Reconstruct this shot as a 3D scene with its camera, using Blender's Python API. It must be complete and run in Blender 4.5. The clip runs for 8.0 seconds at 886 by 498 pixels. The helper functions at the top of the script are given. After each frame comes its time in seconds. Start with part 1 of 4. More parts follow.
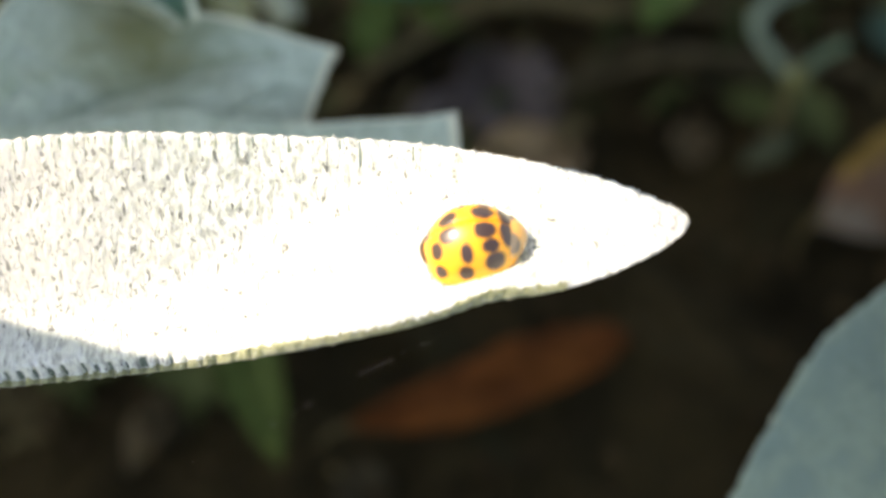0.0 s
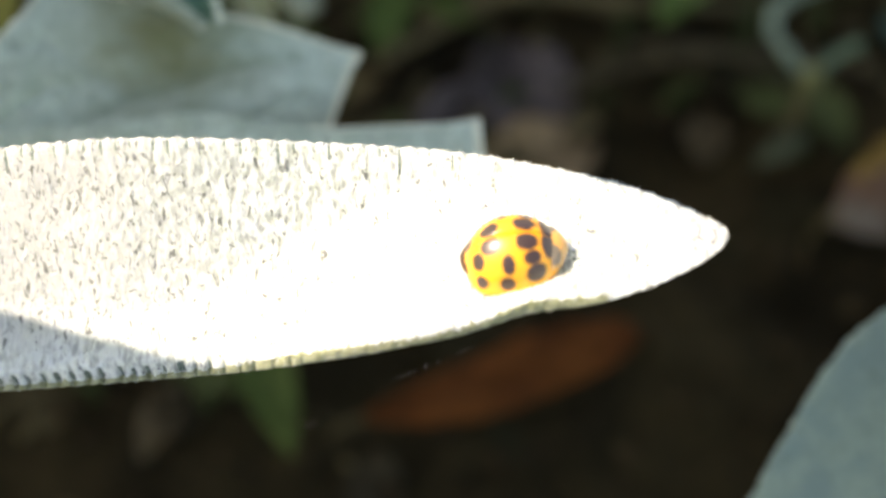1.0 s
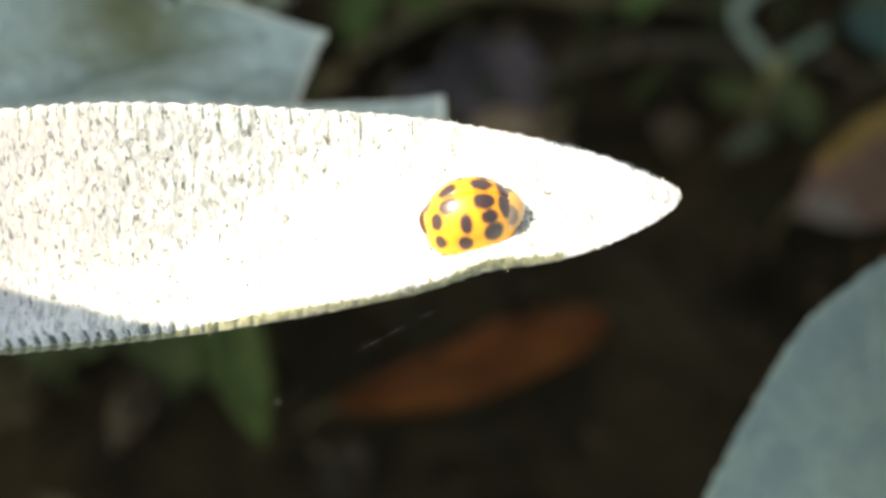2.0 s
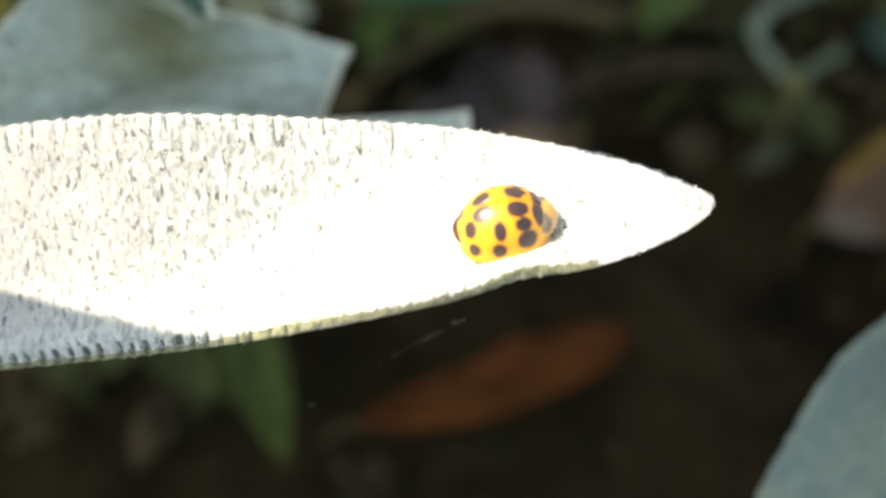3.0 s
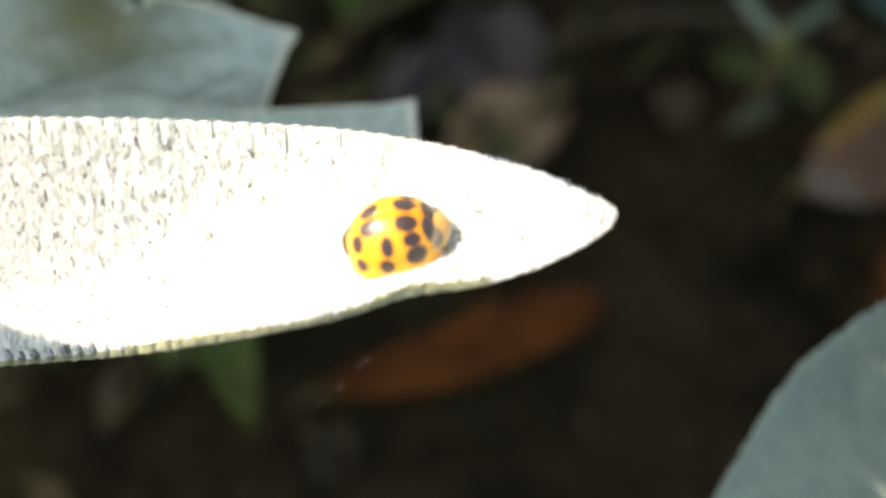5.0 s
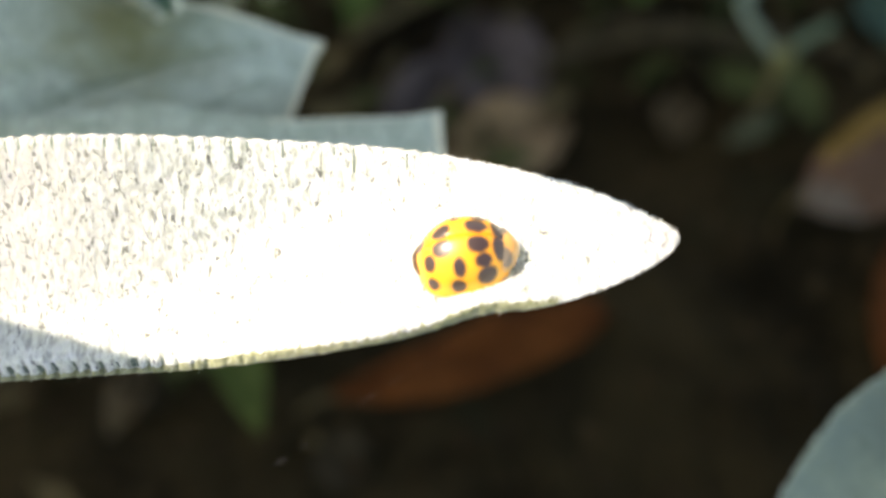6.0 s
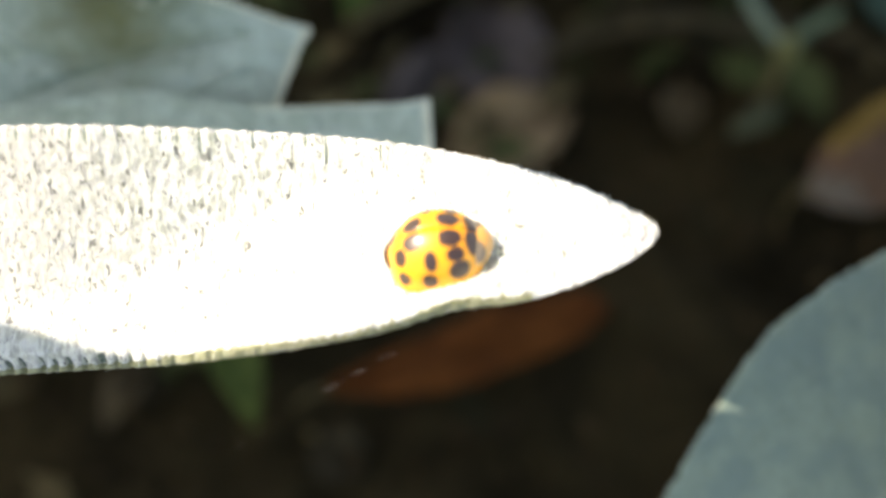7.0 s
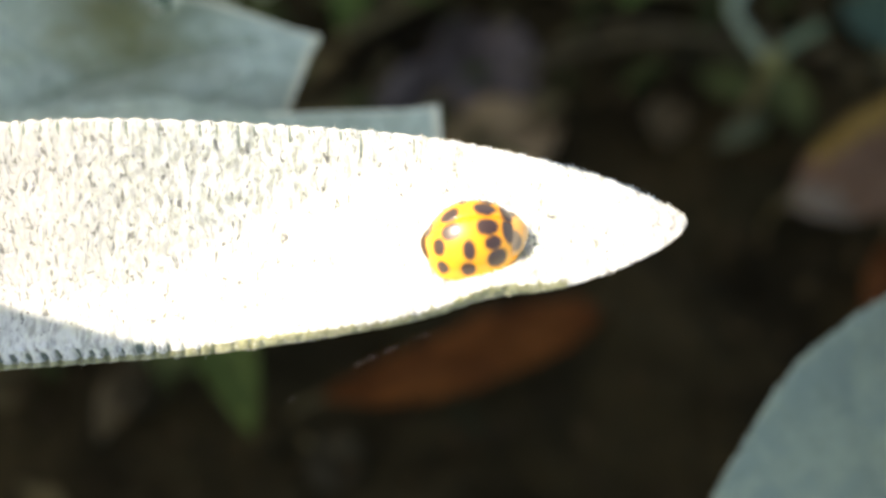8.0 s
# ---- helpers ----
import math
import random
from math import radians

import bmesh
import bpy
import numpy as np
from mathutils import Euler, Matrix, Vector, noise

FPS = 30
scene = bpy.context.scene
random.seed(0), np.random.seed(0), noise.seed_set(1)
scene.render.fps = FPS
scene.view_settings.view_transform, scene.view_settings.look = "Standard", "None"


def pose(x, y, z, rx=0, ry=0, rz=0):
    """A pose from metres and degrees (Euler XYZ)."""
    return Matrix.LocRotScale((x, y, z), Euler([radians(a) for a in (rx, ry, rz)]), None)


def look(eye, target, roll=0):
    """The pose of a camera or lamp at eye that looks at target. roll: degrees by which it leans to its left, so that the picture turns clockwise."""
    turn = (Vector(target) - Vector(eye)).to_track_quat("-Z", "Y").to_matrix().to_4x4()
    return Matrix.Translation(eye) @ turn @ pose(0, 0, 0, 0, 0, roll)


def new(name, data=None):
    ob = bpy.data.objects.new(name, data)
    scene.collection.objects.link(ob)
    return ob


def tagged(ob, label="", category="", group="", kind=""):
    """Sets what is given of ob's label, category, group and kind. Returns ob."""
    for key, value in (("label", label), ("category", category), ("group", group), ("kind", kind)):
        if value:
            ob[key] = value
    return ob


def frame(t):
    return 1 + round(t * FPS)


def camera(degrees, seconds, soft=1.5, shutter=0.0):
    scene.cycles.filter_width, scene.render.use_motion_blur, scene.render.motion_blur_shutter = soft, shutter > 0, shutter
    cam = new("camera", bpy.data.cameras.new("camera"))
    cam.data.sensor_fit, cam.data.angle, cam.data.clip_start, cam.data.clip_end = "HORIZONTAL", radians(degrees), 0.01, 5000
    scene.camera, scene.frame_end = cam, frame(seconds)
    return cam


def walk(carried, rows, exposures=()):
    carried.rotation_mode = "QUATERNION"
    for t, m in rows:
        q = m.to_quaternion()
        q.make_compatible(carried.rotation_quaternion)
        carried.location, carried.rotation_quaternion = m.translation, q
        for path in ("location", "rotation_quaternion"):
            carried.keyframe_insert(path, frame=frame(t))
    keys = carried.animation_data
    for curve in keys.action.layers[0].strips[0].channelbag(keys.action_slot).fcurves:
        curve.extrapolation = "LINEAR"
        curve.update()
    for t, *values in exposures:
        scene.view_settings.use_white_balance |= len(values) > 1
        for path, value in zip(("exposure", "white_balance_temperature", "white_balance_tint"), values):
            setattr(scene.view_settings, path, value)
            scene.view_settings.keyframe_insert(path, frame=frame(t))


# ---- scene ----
cam = camera(45, 8.0, soft=2.8)
cam.data.dof.use_dof = True
cam.data.dof.focus_distance = 0.0718
cam.data.dof.aperture_fstop = 13.6

PATH = [
    (0.0, pose(0.00061, -0.00152, 0.15608, 32.827, 0.796, -1.109)),
    (0.2, pose(0.00490, -0.00499, 0.15294, 34.684, 2.123, -0.723)),
    (0.5, pose(0.00394, -0.00300, 0.15397, 33.538, 1.209, -0.587)),
    (0.7, pose(0.00033, -0.00157, 0.15533, 33.298, 0.941, -0.518)),
    (1.0, pose(-0.00218, -0.00026, 0.15720, 31.999, 0.212, -0.573)),
    (1.2, pose(-0.00104, -0.00237, 0.15590, 32.443, 0.139, -0.331)),
    (1.5, pose(-0.00075, -0.00058, 0.15805, 31.432, -0.673, -0.771)),
    (1.7, pose(-0.00033, -0.00189, 0.15751, 31.777, -0.673, -1.222)),
    (2.8, pose(-0.00378, -0.00464, 0.15619, 33.567, -0.172, -1.343)),
    (3.0, pose(-0.00237, -0.00437, 0.15629, 33.654, 0.086, -1.265)),
    (3.2, pose(-0.00119, -0.00264, 0.15706, 33.355, -0.531, -0.629)),
    (3.5, pose(-0.00279, 0.00000, 0.15776, 33.276, 0.159, -1.062)),
    (3.8, pose(0.00136, 0.00235, 0.15836, 31.510, -0.749, -0.777)),
    (4.0, pose(0.00411, 0.00270, 0.15767, 30.748, -0.183, -0.925)),
    (4.1, pose(0.00360, 0.00332, 0.15840, 30.407, -1.252, -1.205)),
    (4.2, pose(0.00702, 0.00038, 0.15722, 30.373, 0.833, -0.394)),
    (4.5, pose(0.00278, 0.00126, 0.15706, 29.338, -0.014, -0.356)),
    (4.8, pose(0.00020, 0.00406, 0.15906, 27.215, -1.311, -0.600)),
    (5.0, pose(0.00605, 0.00161, 0.15636, 29.925, 0.960, -0.387)),
    (5.2, pose(0.00015, 0.00343, 0.15848, 29.005, -0.372, -1.064)),
    (6.3, pose(-0.00071, 0.00126, 0.15864, 30.295, -1.177, -0.462)),
    (6.5, pose(-0.00207, 0.00231, 0.15915, 30.064, -1.390, -0.422)),
    (6.7, pose(-0.00136, 0.00176, 0.15800, 29.603, -0.956, -0.510)),
    (7.0, pose(0.00236, 0.00274, 0.15704, 29.569, -0.267, -0.192)),
    (7.2, pose(0.00112, 0.00060, 0.15634, 30.033, -0.131, -0.515)),
    (7.5, pose(0.00120, -0.00012, 0.15570, 30.707, -0.020, -0.012)),
    (7.7, pose(-0.00225, 0.00168, 0.15766, 30.528, -1.746, -0.900)),
    (8.0, pose(-0.00204, 0.00013, 0.15759, 30.728, -1.707, -1.239)),
]
EXPOSURE = 1.35
KELVIN, TINT = 8500, 12
walk(cam, PATH, [(0.0, EXPOSURE, KELVIN, TINT), (8.0, EXPOSURE, KELVIN, TINT)])

# ---- light ----
# the sun stands high on the left, slightly behind the plants
SUN = Vector((-0.58, 0.12, 0.81)).normalized()
world = bpy.data.worlds.new("sky")
scene.world = world
world.use_nodes = True
sky = world.node_tree.nodes.new("ShaderNodeTexSky")
sky.sky_type, sky.sun_disc = "NISHITA", False
sky.sun_elevation = math.asin(SUN.z)
sky.sun_rotation = math.atan2(SUN.x, SUN.y)
background = world.node_tree.nodes["Background"]
background.inputs["Strength"].default_value = 0.13
world.node_tree.links.new(sky.outputs[0], background.inputs["Color"])

sun_data = bpy.data.lights.new("sun", "SUN")
sun_data.energy, sun_data.angle, sun_data.color = 4.0, radians(0.5), (1.0, 0.955, 0.915)
sun = new("sun", sun_data)
sun.matrix_world = look(SUN, (0, 0, 0))


# ---- materials ----
def nodes_of(name):
    m = bpy.data.materials.new(name)
    m.use_nodes = True
    return m, m.node_tree.nodes, m.node_tree.links, m.node_tree.nodes["Principled BSDF"]


def ramp_of(nodes, links, source, stops):
    r = nodes.new("ShaderNodeValToRGB")
    while len(r.color_ramp.elements) < len(stops):
        r.color_ramp.elements.new(0.5)
    for e, (at, col) in zip(r.color_ramp.elements, stops):
        e.position = at
        e.color = (*col, 1) if len(col) == 3 else col
    links.new(source, r.inputs[0])
    return r.outputs[0]


def noise_of(nodes, links, scale, detail=4.0, rough=0.55, stretch=(1, 1, 1), distort=0.0):
    c = nodes.new("ShaderNodeTexCoord")
    mp = nodes.new("ShaderNodeMapping")
    mp.inputs["Scale"].default_value = stretch
    n = nodes.new("ShaderNodeTexNoise")
    n.inputs["Scale"].default_value, n.inputs["Detail"].default_value = scale, detail
    n.inputs["Roughness"].default_value, n.inputs["Distortion"].default_value = rough, distort
    links.new(c.outputs["Object"], mp.inputs["Vector"])
    links.new(mp.outputs[0], n.inputs["Vector"])
    return n.outputs["Fac"]


def mixed(nodes, links, factor, a, b, how="MIX"):
    m = nodes.new("ShaderNodeMix")
    m.data_type, m.blend_type = "RGBA", how
    for socket, value in ((m.inputs[0], factor), (m.inputs[6], a), (m.inputs[7], b)):
        if isinstance(value, bpy.types.NodeSocket):
            links.new(value, socket)
        else:
            socket.default_value = (*value, 1) if isinstance(value, tuple) else value
    return m.outputs[2]


def bumped(nodes, links, bsdf, height, strength, distance):
    b = nodes.new("ShaderNodeBump")
    b.inputs["Strength"].default_value, b.inputs["Distance"].default_value = strength, distance
    links.new(height, b.inputs["Height"])
    links.new(b.outputs[0], bsdf.inputs["Normal"])


def surface(name, low, high, scale=300.0, rough=0.8, bump=0.3, depth=0.0003, stretch=(1, 1, 1), spots=None, translucent=0.0, fine=4.0):
    """Two tones in noise at two scales, with relief, and darker marks where given."""
    m, nodes, links, bsdf = nodes_of(name)
    coarse = noise_of(nodes, links, scale, stretch=stretch)
    grain = noise_of(nodes, links, scale * fine, stretch=stretch)
    col = ramp_of(nodes, links, coarse, [(0.3, low), (0.7, high)])
    grey = ramp_of(nodes, links, grain, [(0.3, (0.7, 0.7, 0.7)), (0.7, (1.15, 1.15, 1.15))])
    col = mixed(nodes, links, 1.0, col, grey, "MULTIPLY")
    if spots:
        where, tone, edge = spots
        mask = ramp_of(nodes, links, noise_of(nodes, links, where, 3.0), [(edge, (0, 0, 0)), (edge + 0.1, (1, 1, 1))])
        col = mixed(nodes, links, mask, col, tone)
    links.new(col, bsdf.inputs["Base Color"])
    bsdf.inputs["Roughness"].default_value = rough
    bsdf.inputs["Specular IOR Level"].default_value = 0.1 if rough > 0.5 else 0.3
    if translucent:
        bsdf.inputs["Subsurface Weight"].default_value = translucent
        bsdf.inputs["Subsurface Radius"].default_value = (0.002, 0.002, 0.001)
        bsdf.inputs["Subsurface Scale"].default_value = 1.0
    bumped(nodes, links, bsdf, grain, bump, depth)
    return m


def woolly(name, wool, gap, patch, edge, crack=0.64, fine=1.0, tip_fade=0.0, mottle=0.82, blotch=None, spread=55.0, pile=(0.3, 0.65), sharp=0.09, glow=0.0):
    """Felted leaf hair: pale wool, thin gaps in which the green blade shows, and broad worn patches."""
    m, nodes, links, bsdf = nodes_of(name)
    broad = noise_of(nodes, links, spread, 3.0)
    tufts = noise_of(nodes, links, 2000.0 * fine, 5.0, 0.6, (1.45, 0.6, 0.6))
    cracks = noise_of(nodes, links, 2450.0 * fine, 3.0, 0.6, (1.5, 0.62, 0.62), 0.8)
    col = ramp_of(nodes, links, tufts, [(pile[0], tuple(c * mottle for c in wool)), (pile[1], wool)])
    worn = ramp_of(nodes, links, broad, [(edge, (0, 0, 0)), (edge + 0.16, (1, 1, 1))])
    col = mixed(nodes, links, worn, col, patch)
    if tip_fade:
        # fewer gaps show towards the tip, as strong sun would wash them out
        place = nodes.new("ShaderNodeTexCoord")
        axes = nodes.new("ShaderNodeSeparateXYZ")
        links.new(place.outputs["Object"], axes.inputs[0])
        upward = nodes.new("ShaderNodeVectorMath")
        upward.operation = "DOT_PRODUCT"
        upward.inputs[1].default_value = (0.0, 0.866, 0.5)
        links.new(place.outputs["Object"], upward.inputs[0])

        def ranged(value, low, high, first, last):
            n = nodes.new("ShaderNodeMapRange")
            n.interpolation_type = "SMOOTHSTEP"
            n.inputs["From Min"].default_value, n.inputs["From Max"].default_value = low, high
            n.inputs["To Min"].default_value, n.inputs["To Max"].default_value = first, last
            links.new(value, n.inputs["Value"])
            return n.outputs[0]

        def joined(how, a, b):
            n = nodes.new("ShaderNodeMath")
            n.operation = how
            links.new(a, n.inputs[0])
            links.new(b, n.inputs[1])
            return n.outputs[0]

        # grazing sunlight painted in: darker on the upper side near the stalk
        thin = joined("MULTIPLY", ranged(axes.outputs[0], 0.050, 0.074, 1.0, 0.0), ranged(upward.outputs["Value"], 0.0475, 0.0555, 0.0, 1.0))
        thin = joined("MULTIPLY", thin, ranged(tufts, 0.3, 0.7, 1.0, 0.86))
        col = mixed(nodes, links, thin, col, (0.425, 0.437, 0.428))
        cracks = joined("SUBTRACT", cracks, ranged(axes.outputs[0], 0.05, 0.078, -0.025, tip_fade))
        # unbroken on the roll of the lower margin
        cracks = joined("SUBTRACT", cracks, ranged(upward.outputs["Value"], 0.0495, 0.0515, 0.07, 0.0))
    if blotch:
        # one olive blotch, at a place on the blade, with a ragged rim
        centre, reach, tone = blotch
        spot = nodes.new("ShaderNodeTexCoord")
        far = nodes.new("ShaderNodeVectorMath")
        far.operation = "DISTANCE"
        far.inputs[1].default_value = centre
        links.new(spot.outputs["Object"], far.inputs[0])
        ragged = nodes.new("ShaderNodeMath")
        ragged.operation = "MULTIPLY_ADD"
        ragged.inputs[1].default_value, ragged.inputs[2].default_value = 0.012, -0.006
        links.new(noise_of(nodes, links, 260.0, 3.0), ragged.inputs[0])
        total = nodes.new("ShaderNodeMath")
        total.operation = "ADD"
        links.new(far.outputs["Value"], total.inputs[0])
        links.new(ragged.outputs[0], total.inputs[1])
        scaled = nodes.new("ShaderNodeMath")
        scaled.operation = "DIVIDE"
        scaled.inputs[1].default_value = reach
        links.new(total.outputs[0], scaled.inputs[0])
        mask = ramp_of(nodes, links, scaled.outputs[0], [(0.1, (0.95, 0.95, 0.95)), (1.0, (0, 0, 0))])
        col = mixed(nodes, links, mask, col, tone)
    split = ramp_of(nodes, links, cracks, [(crack, (0, 0, 0)), (crack + sharp, (1, 1, 1))])
    col = mixed(nodes, links, split, col, gap)
    links.new(col, bsdf.inputs["Base Color"])
    bsdf.inputs["Roughness"].default_value = 0.95
    bsdf.inputs["Specular IOR Level"].default_value = 0.1
    bsdf.inputs["Sheen Weight"].default_value = 0.25
    bsdf.inputs["Sheen Roughness"].default_value = 0.6
    if glow:
        # light wanders a little through the felt
        bsdf.inputs["Subsurface Weight"].default_value = glow
        bsdf.inputs["Subsurface Radius"].default_value = (0.0026, 0.0026, 0.0018)
        bsdf.inputs["Subsurface Scale"].default_value = 1.0
    bumped(nodes, links, bsdf, tufts, 0.8, 0.0003)
    return m


WOOL = woolly("felted leaf hair", (0.8, 0.855, 0.775), (0.155, 0.165, 0.158), (0.65, 0.69, 0.625), 0.53, 0.585, 0.85, 0.006, 0.45, pile=(0.38, 0.56), sharp=0.065, glow=0.6)
# darker copy of the felt, with the swaying leaf's shade in its colour
WOOL_SHADE = woolly("grey-green felted leaf hair darkened for shade", (0.28, 0.365, 0.285), (0.135, 0.18, 0.135), (0.205, 0.28, 0.235), 0.44, 0.6, 0.9, 0.0, 0.74, spread=210.0)
WOOL_GREY = woolly("grey felted leaf hair with an olive blotch", (0.61, 0.725, 0.59), (0.23, 0.28, 0.21), (0.43, 0.52, 0.41), 0.46, 0.58, 0.75, 0.0, 0.55, ((0.0514, 0.0425, 0.0832), 0.0105, (0.2, 0.21, 0.095)), spread=420.0)
FIBRE = surface("loose wool", (0.66, 0.68, 0.64), (0.74, 0.76, 0.72), 400, 0.9, 0.1)
RIM = surface("pale felted leaf margin", (0.56, 0.62, 0.47), (0.68, 0.73, 0.57), 400, 0.9, 0.3, 0.0002)
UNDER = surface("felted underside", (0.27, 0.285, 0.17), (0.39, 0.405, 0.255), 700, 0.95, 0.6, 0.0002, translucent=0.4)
# shade as a dark tone, for hem gaps and the ladybird's shadow
GAP_SHADE = surface("felt painted dark for shade", (0.13, 0.175, 0.15), (0.26, 0.31, 0.27), 900, 0.9, 0.5, 0.0002)
EDGE = surface("pale beige felted leaf rim", (0.72, 0.72, 0.53), (0.86, 0.85, 0.66), 500, 0.9, 0.3, 0.0002)
# inner half of the hanging leaf, its shade put into this tone
TEAL_SHADE = surface("teal felted leaf darkened for shade", (0.08, 0.17, 0.11), (0.14, 0.255, 0.175), 160, 0.9, 0.4, 0.0003)
NODE = surface("yellow-green stem node", (0.11, 0.115, 0.045), (0.19, 0.185, 0.08), 200, 0.85, 0.5, 0.0005)
OCHRE = surface("ochre dry leaf rim", (0.165, 0.1, 0.026), (0.25, 0.16, 0.048), 80, 0.8, 0.5, 0.0005)
ASHEN = surface("ashen dry leaf", (0.125, 0.098, 0.076), (0.195, 0.155, 0.122), 80, 0.8, 0.5, 0.0005)
STEM_GREEN = surface("dull green stem", (0.085, 0.12, 0.07), (0.15, 0.2, 0.12), 200, 0.8, 0.3, 0.0003)
DULL_SAGE = surface("dull grey-green stem", (0.13, 0.175, 0.125), (0.215, 0.27, 0.195), 200, 0.8, 0.3, 0.0003)
STALK = surface("woolly stalk", (0.34, 0.38, 0.28), (0.5, 0.53, 0.42), 500, 0.9, 0.5, 0.0003)
SOIL = surface("damp dark soil", (0.0105, 0.0078, 0.0028), (0.045, 0.032, 0.0122), 38, 0.95, 0.8, 0.002, spots=(22.0, (0.03, 0.03, 0.014), 0.58), fine=9.0)
CRUMB = surface("soil crumbs", (0.0185, 0.012, 0.0055), (0.055, 0.036, 0.015), 130, 0.95, 0.8, 0.001)
GREEN = surface("green leaf", (0.05, 0.085, 0.02), (0.085, 0.125, 0.03), 90, 0.7, 0.3, 0.0004, translucent=0.1)
DARK_GREEN = surface("dark green leaf", (0.046, 0.07, 0.016), (0.078, 0.105, 0.026), 90, 0.7, 0.3, 0.0004, translucent=0.1)
DARK_TEAL = surface("dark blue-green leaf", (0.02, 0.042, 0.03), (0.036, 0.07, 0.05), 90, 0.7, 0.3, 0.0004)
DARK_BARK = surface("dark damp twig", (0.04, 0.033, 0.019), (0.085, 0.068, 0.036), 250, 0.9, 0.6, 0.0004)
DEEP_GREEN = surface("deep green leaf", (0.03, 0.15, 0.07), (0.05, 0.25, 0.12), 70, 0.5, 0.3, 0.0004, translucent=0.1)
OLIVE = surface("yellowing leaf", (0.2, 0.19, 0.04), (0.32, 0.3, 0.08), 90, 0.6, 0.3, 0.0004)
RUST = surface("rust-brown dead leaf", (0.07, 0.02, 0.0045), (0.14, 0.045, 0.01), 95, 0.85, 0.5, 0.0005, spots=(60.0, (0.05, 0.02, 0.01), 0.6))
MAUVE = surface("grey-violet dead leaf", (0.064, 0.05, 0.045), (0.11, 0.087, 0.076), 80, 0.8, 0.5, 0.0005)
TAN = surface("tan dead leaf", (0.19, 0.125, 0.066), (0.3, 0.2, 0.105), 80, 0.75, 0.5, 0.0005)
PINK = surface("reddish-brown dead leaf", (0.1, 0.057, 0.035), (0.165, 0.095, 0.06), 60, 0.8, 0.5, 0.0005)
BARK = surface("dry twig", (0.08, 0.065, 0.034), (0.16, 0.128, 0.062), 250, 0.9, 0.6, 0.0004)
LITTER = surface("leaf litter", (0.05, 0.039, 0.018), (0.15, 0.113, 0.05), 70, 0.85, 0.5, 0.0005)
DULL_BROWN = surface("damp brown leaf", (0.026, 0.021, 0.011), (0.045, 0.036, 0.019), 70, 0.85, 0.5, 0.0005)
DRY_BROWN = surface("dry brown leaf", (0.065, 0.048, 0.026), (0.115, 0.086, 0.046), 70, 0.85, 0.5, 0.0005)
SAGE_WEED = surface("grey-green weed leaf", (0.056, 0.062, 0.034), (0.095, 0.104, 0.058), 90, 0.85, 0.4, 0.0004)
LITTER_GREEN = surface("small weeds", (0.036, 0.046, 0.015), (0.08, 0.095, 0.034), 90, 0.9, 0.4, 0.0004)


def shell_material(name, low, high, mark):
    """Glossy chitin; the dark spots follow the stored attribute."""
    m, nodes, links, bsdf = nodes_of(name)
    a = nodes.new("ShaderNodeAttribute")
    a.attribute_name = "spot"
    tone = ramp_of(nodes, links, noise_of(nodes, links, 700.0), [(0.3, low), (0.7, high)])
    mask = ramp_of(nodes, links, a.outputs["Fac"], [(0.42, (0, 0, 0)), (0.58, (1, 1, 1))])
    links.new(mixed(nodes, links, mask, tone, mark), bsdf.inputs["Base Color"])
    bsdf.inputs["Roughness"].default_value = 0.48
    bsdf.inputs["Specular IOR Level"].default_value = 0.7
    bsdf.inputs["Coat Weight"].default_value = 0.6
    bsdf.inputs["Coat Roughness"].default_value = 0.24
    bumped(nodes, links, bsdf, noise_of(nodes, links, 9000.0, 2.0), 0.06, 0.00003)
    return m


SHELL = shell_material("orange wing case", (0.88, 0.33, 0.003), (0.95, 0.42, 0.006), (0.036, 0.014, 0.009))
COLLAR = shell_material("cream collar plate", (0.52, 0.25, 0.05), (0.62, 0.33, 0.085), (0.13, 0.105, 0.075))
BLACK = surface("black chitin", (0.012, 0.01, 0.009), (0.03, 0.024, 0.02), 2000, 0.35, 0.2, 0.00004)
LEG = surface("dark brown leg", (0.05, 0.025, 0.012), (0.1, 0.05, 0.025), 2000, 0.5, 0.2, 0.00004)
silk, _n, _l, _b = nodes_of("spider silk")
_b.inputs["Base Color"].default_value = (0.8, 0.8, 0.8, 1)
_b.inputs["Roughness"].default_value = 0.3


# ---- building helpers ----
def slant(x, y, z):
    """A place from millimetres in axes that lean with the slope of the plants: across, up the slope, out of it."""
    return Vector((x, 0.8660254 * y - 0.5 * z, 157 + 0.5 * y + 0.8660254 * z)) / 1000


def slant_turn(v):
    return slant(*v) - slant(0, 0, 0)


def finish(name, bm, material, parent=None, label="", base=(0, 0, 0), smooth=True):
    mesh = bpy.data.meshes.new(name)
    bmesh.ops.translate(bm, verts=bm.verts, vec=-Vector(base))
    bm.to_mesh(mesh)
    bm.free()
    for m in material if isinstance(material, (list, tuple)) else (material,):
        mesh.materials.append(m)
    if smooth:
        mesh.polygons.foreach_set("use_smooth", [True] * len(mesh.polygons))
    ob = new(name, mesh)
    if parent:
        ob.parent = parent
    else:
        ob.location = base
    if label:
        ob["label"] = label
    return ob


def part(name, bm, material, parent, label="", smooth=True):
    return finish(name, bm, material, parent, label, parent.matrix_basis.translation, smooth)


def thing(name, base, label, category, group="", kind=""):
    ob = new(name)
    ob.empty_display_size = 0.005
    ob.matrix_basis = Matrix.Translation(base)
    return tagged(ob, label, category, group, kind)


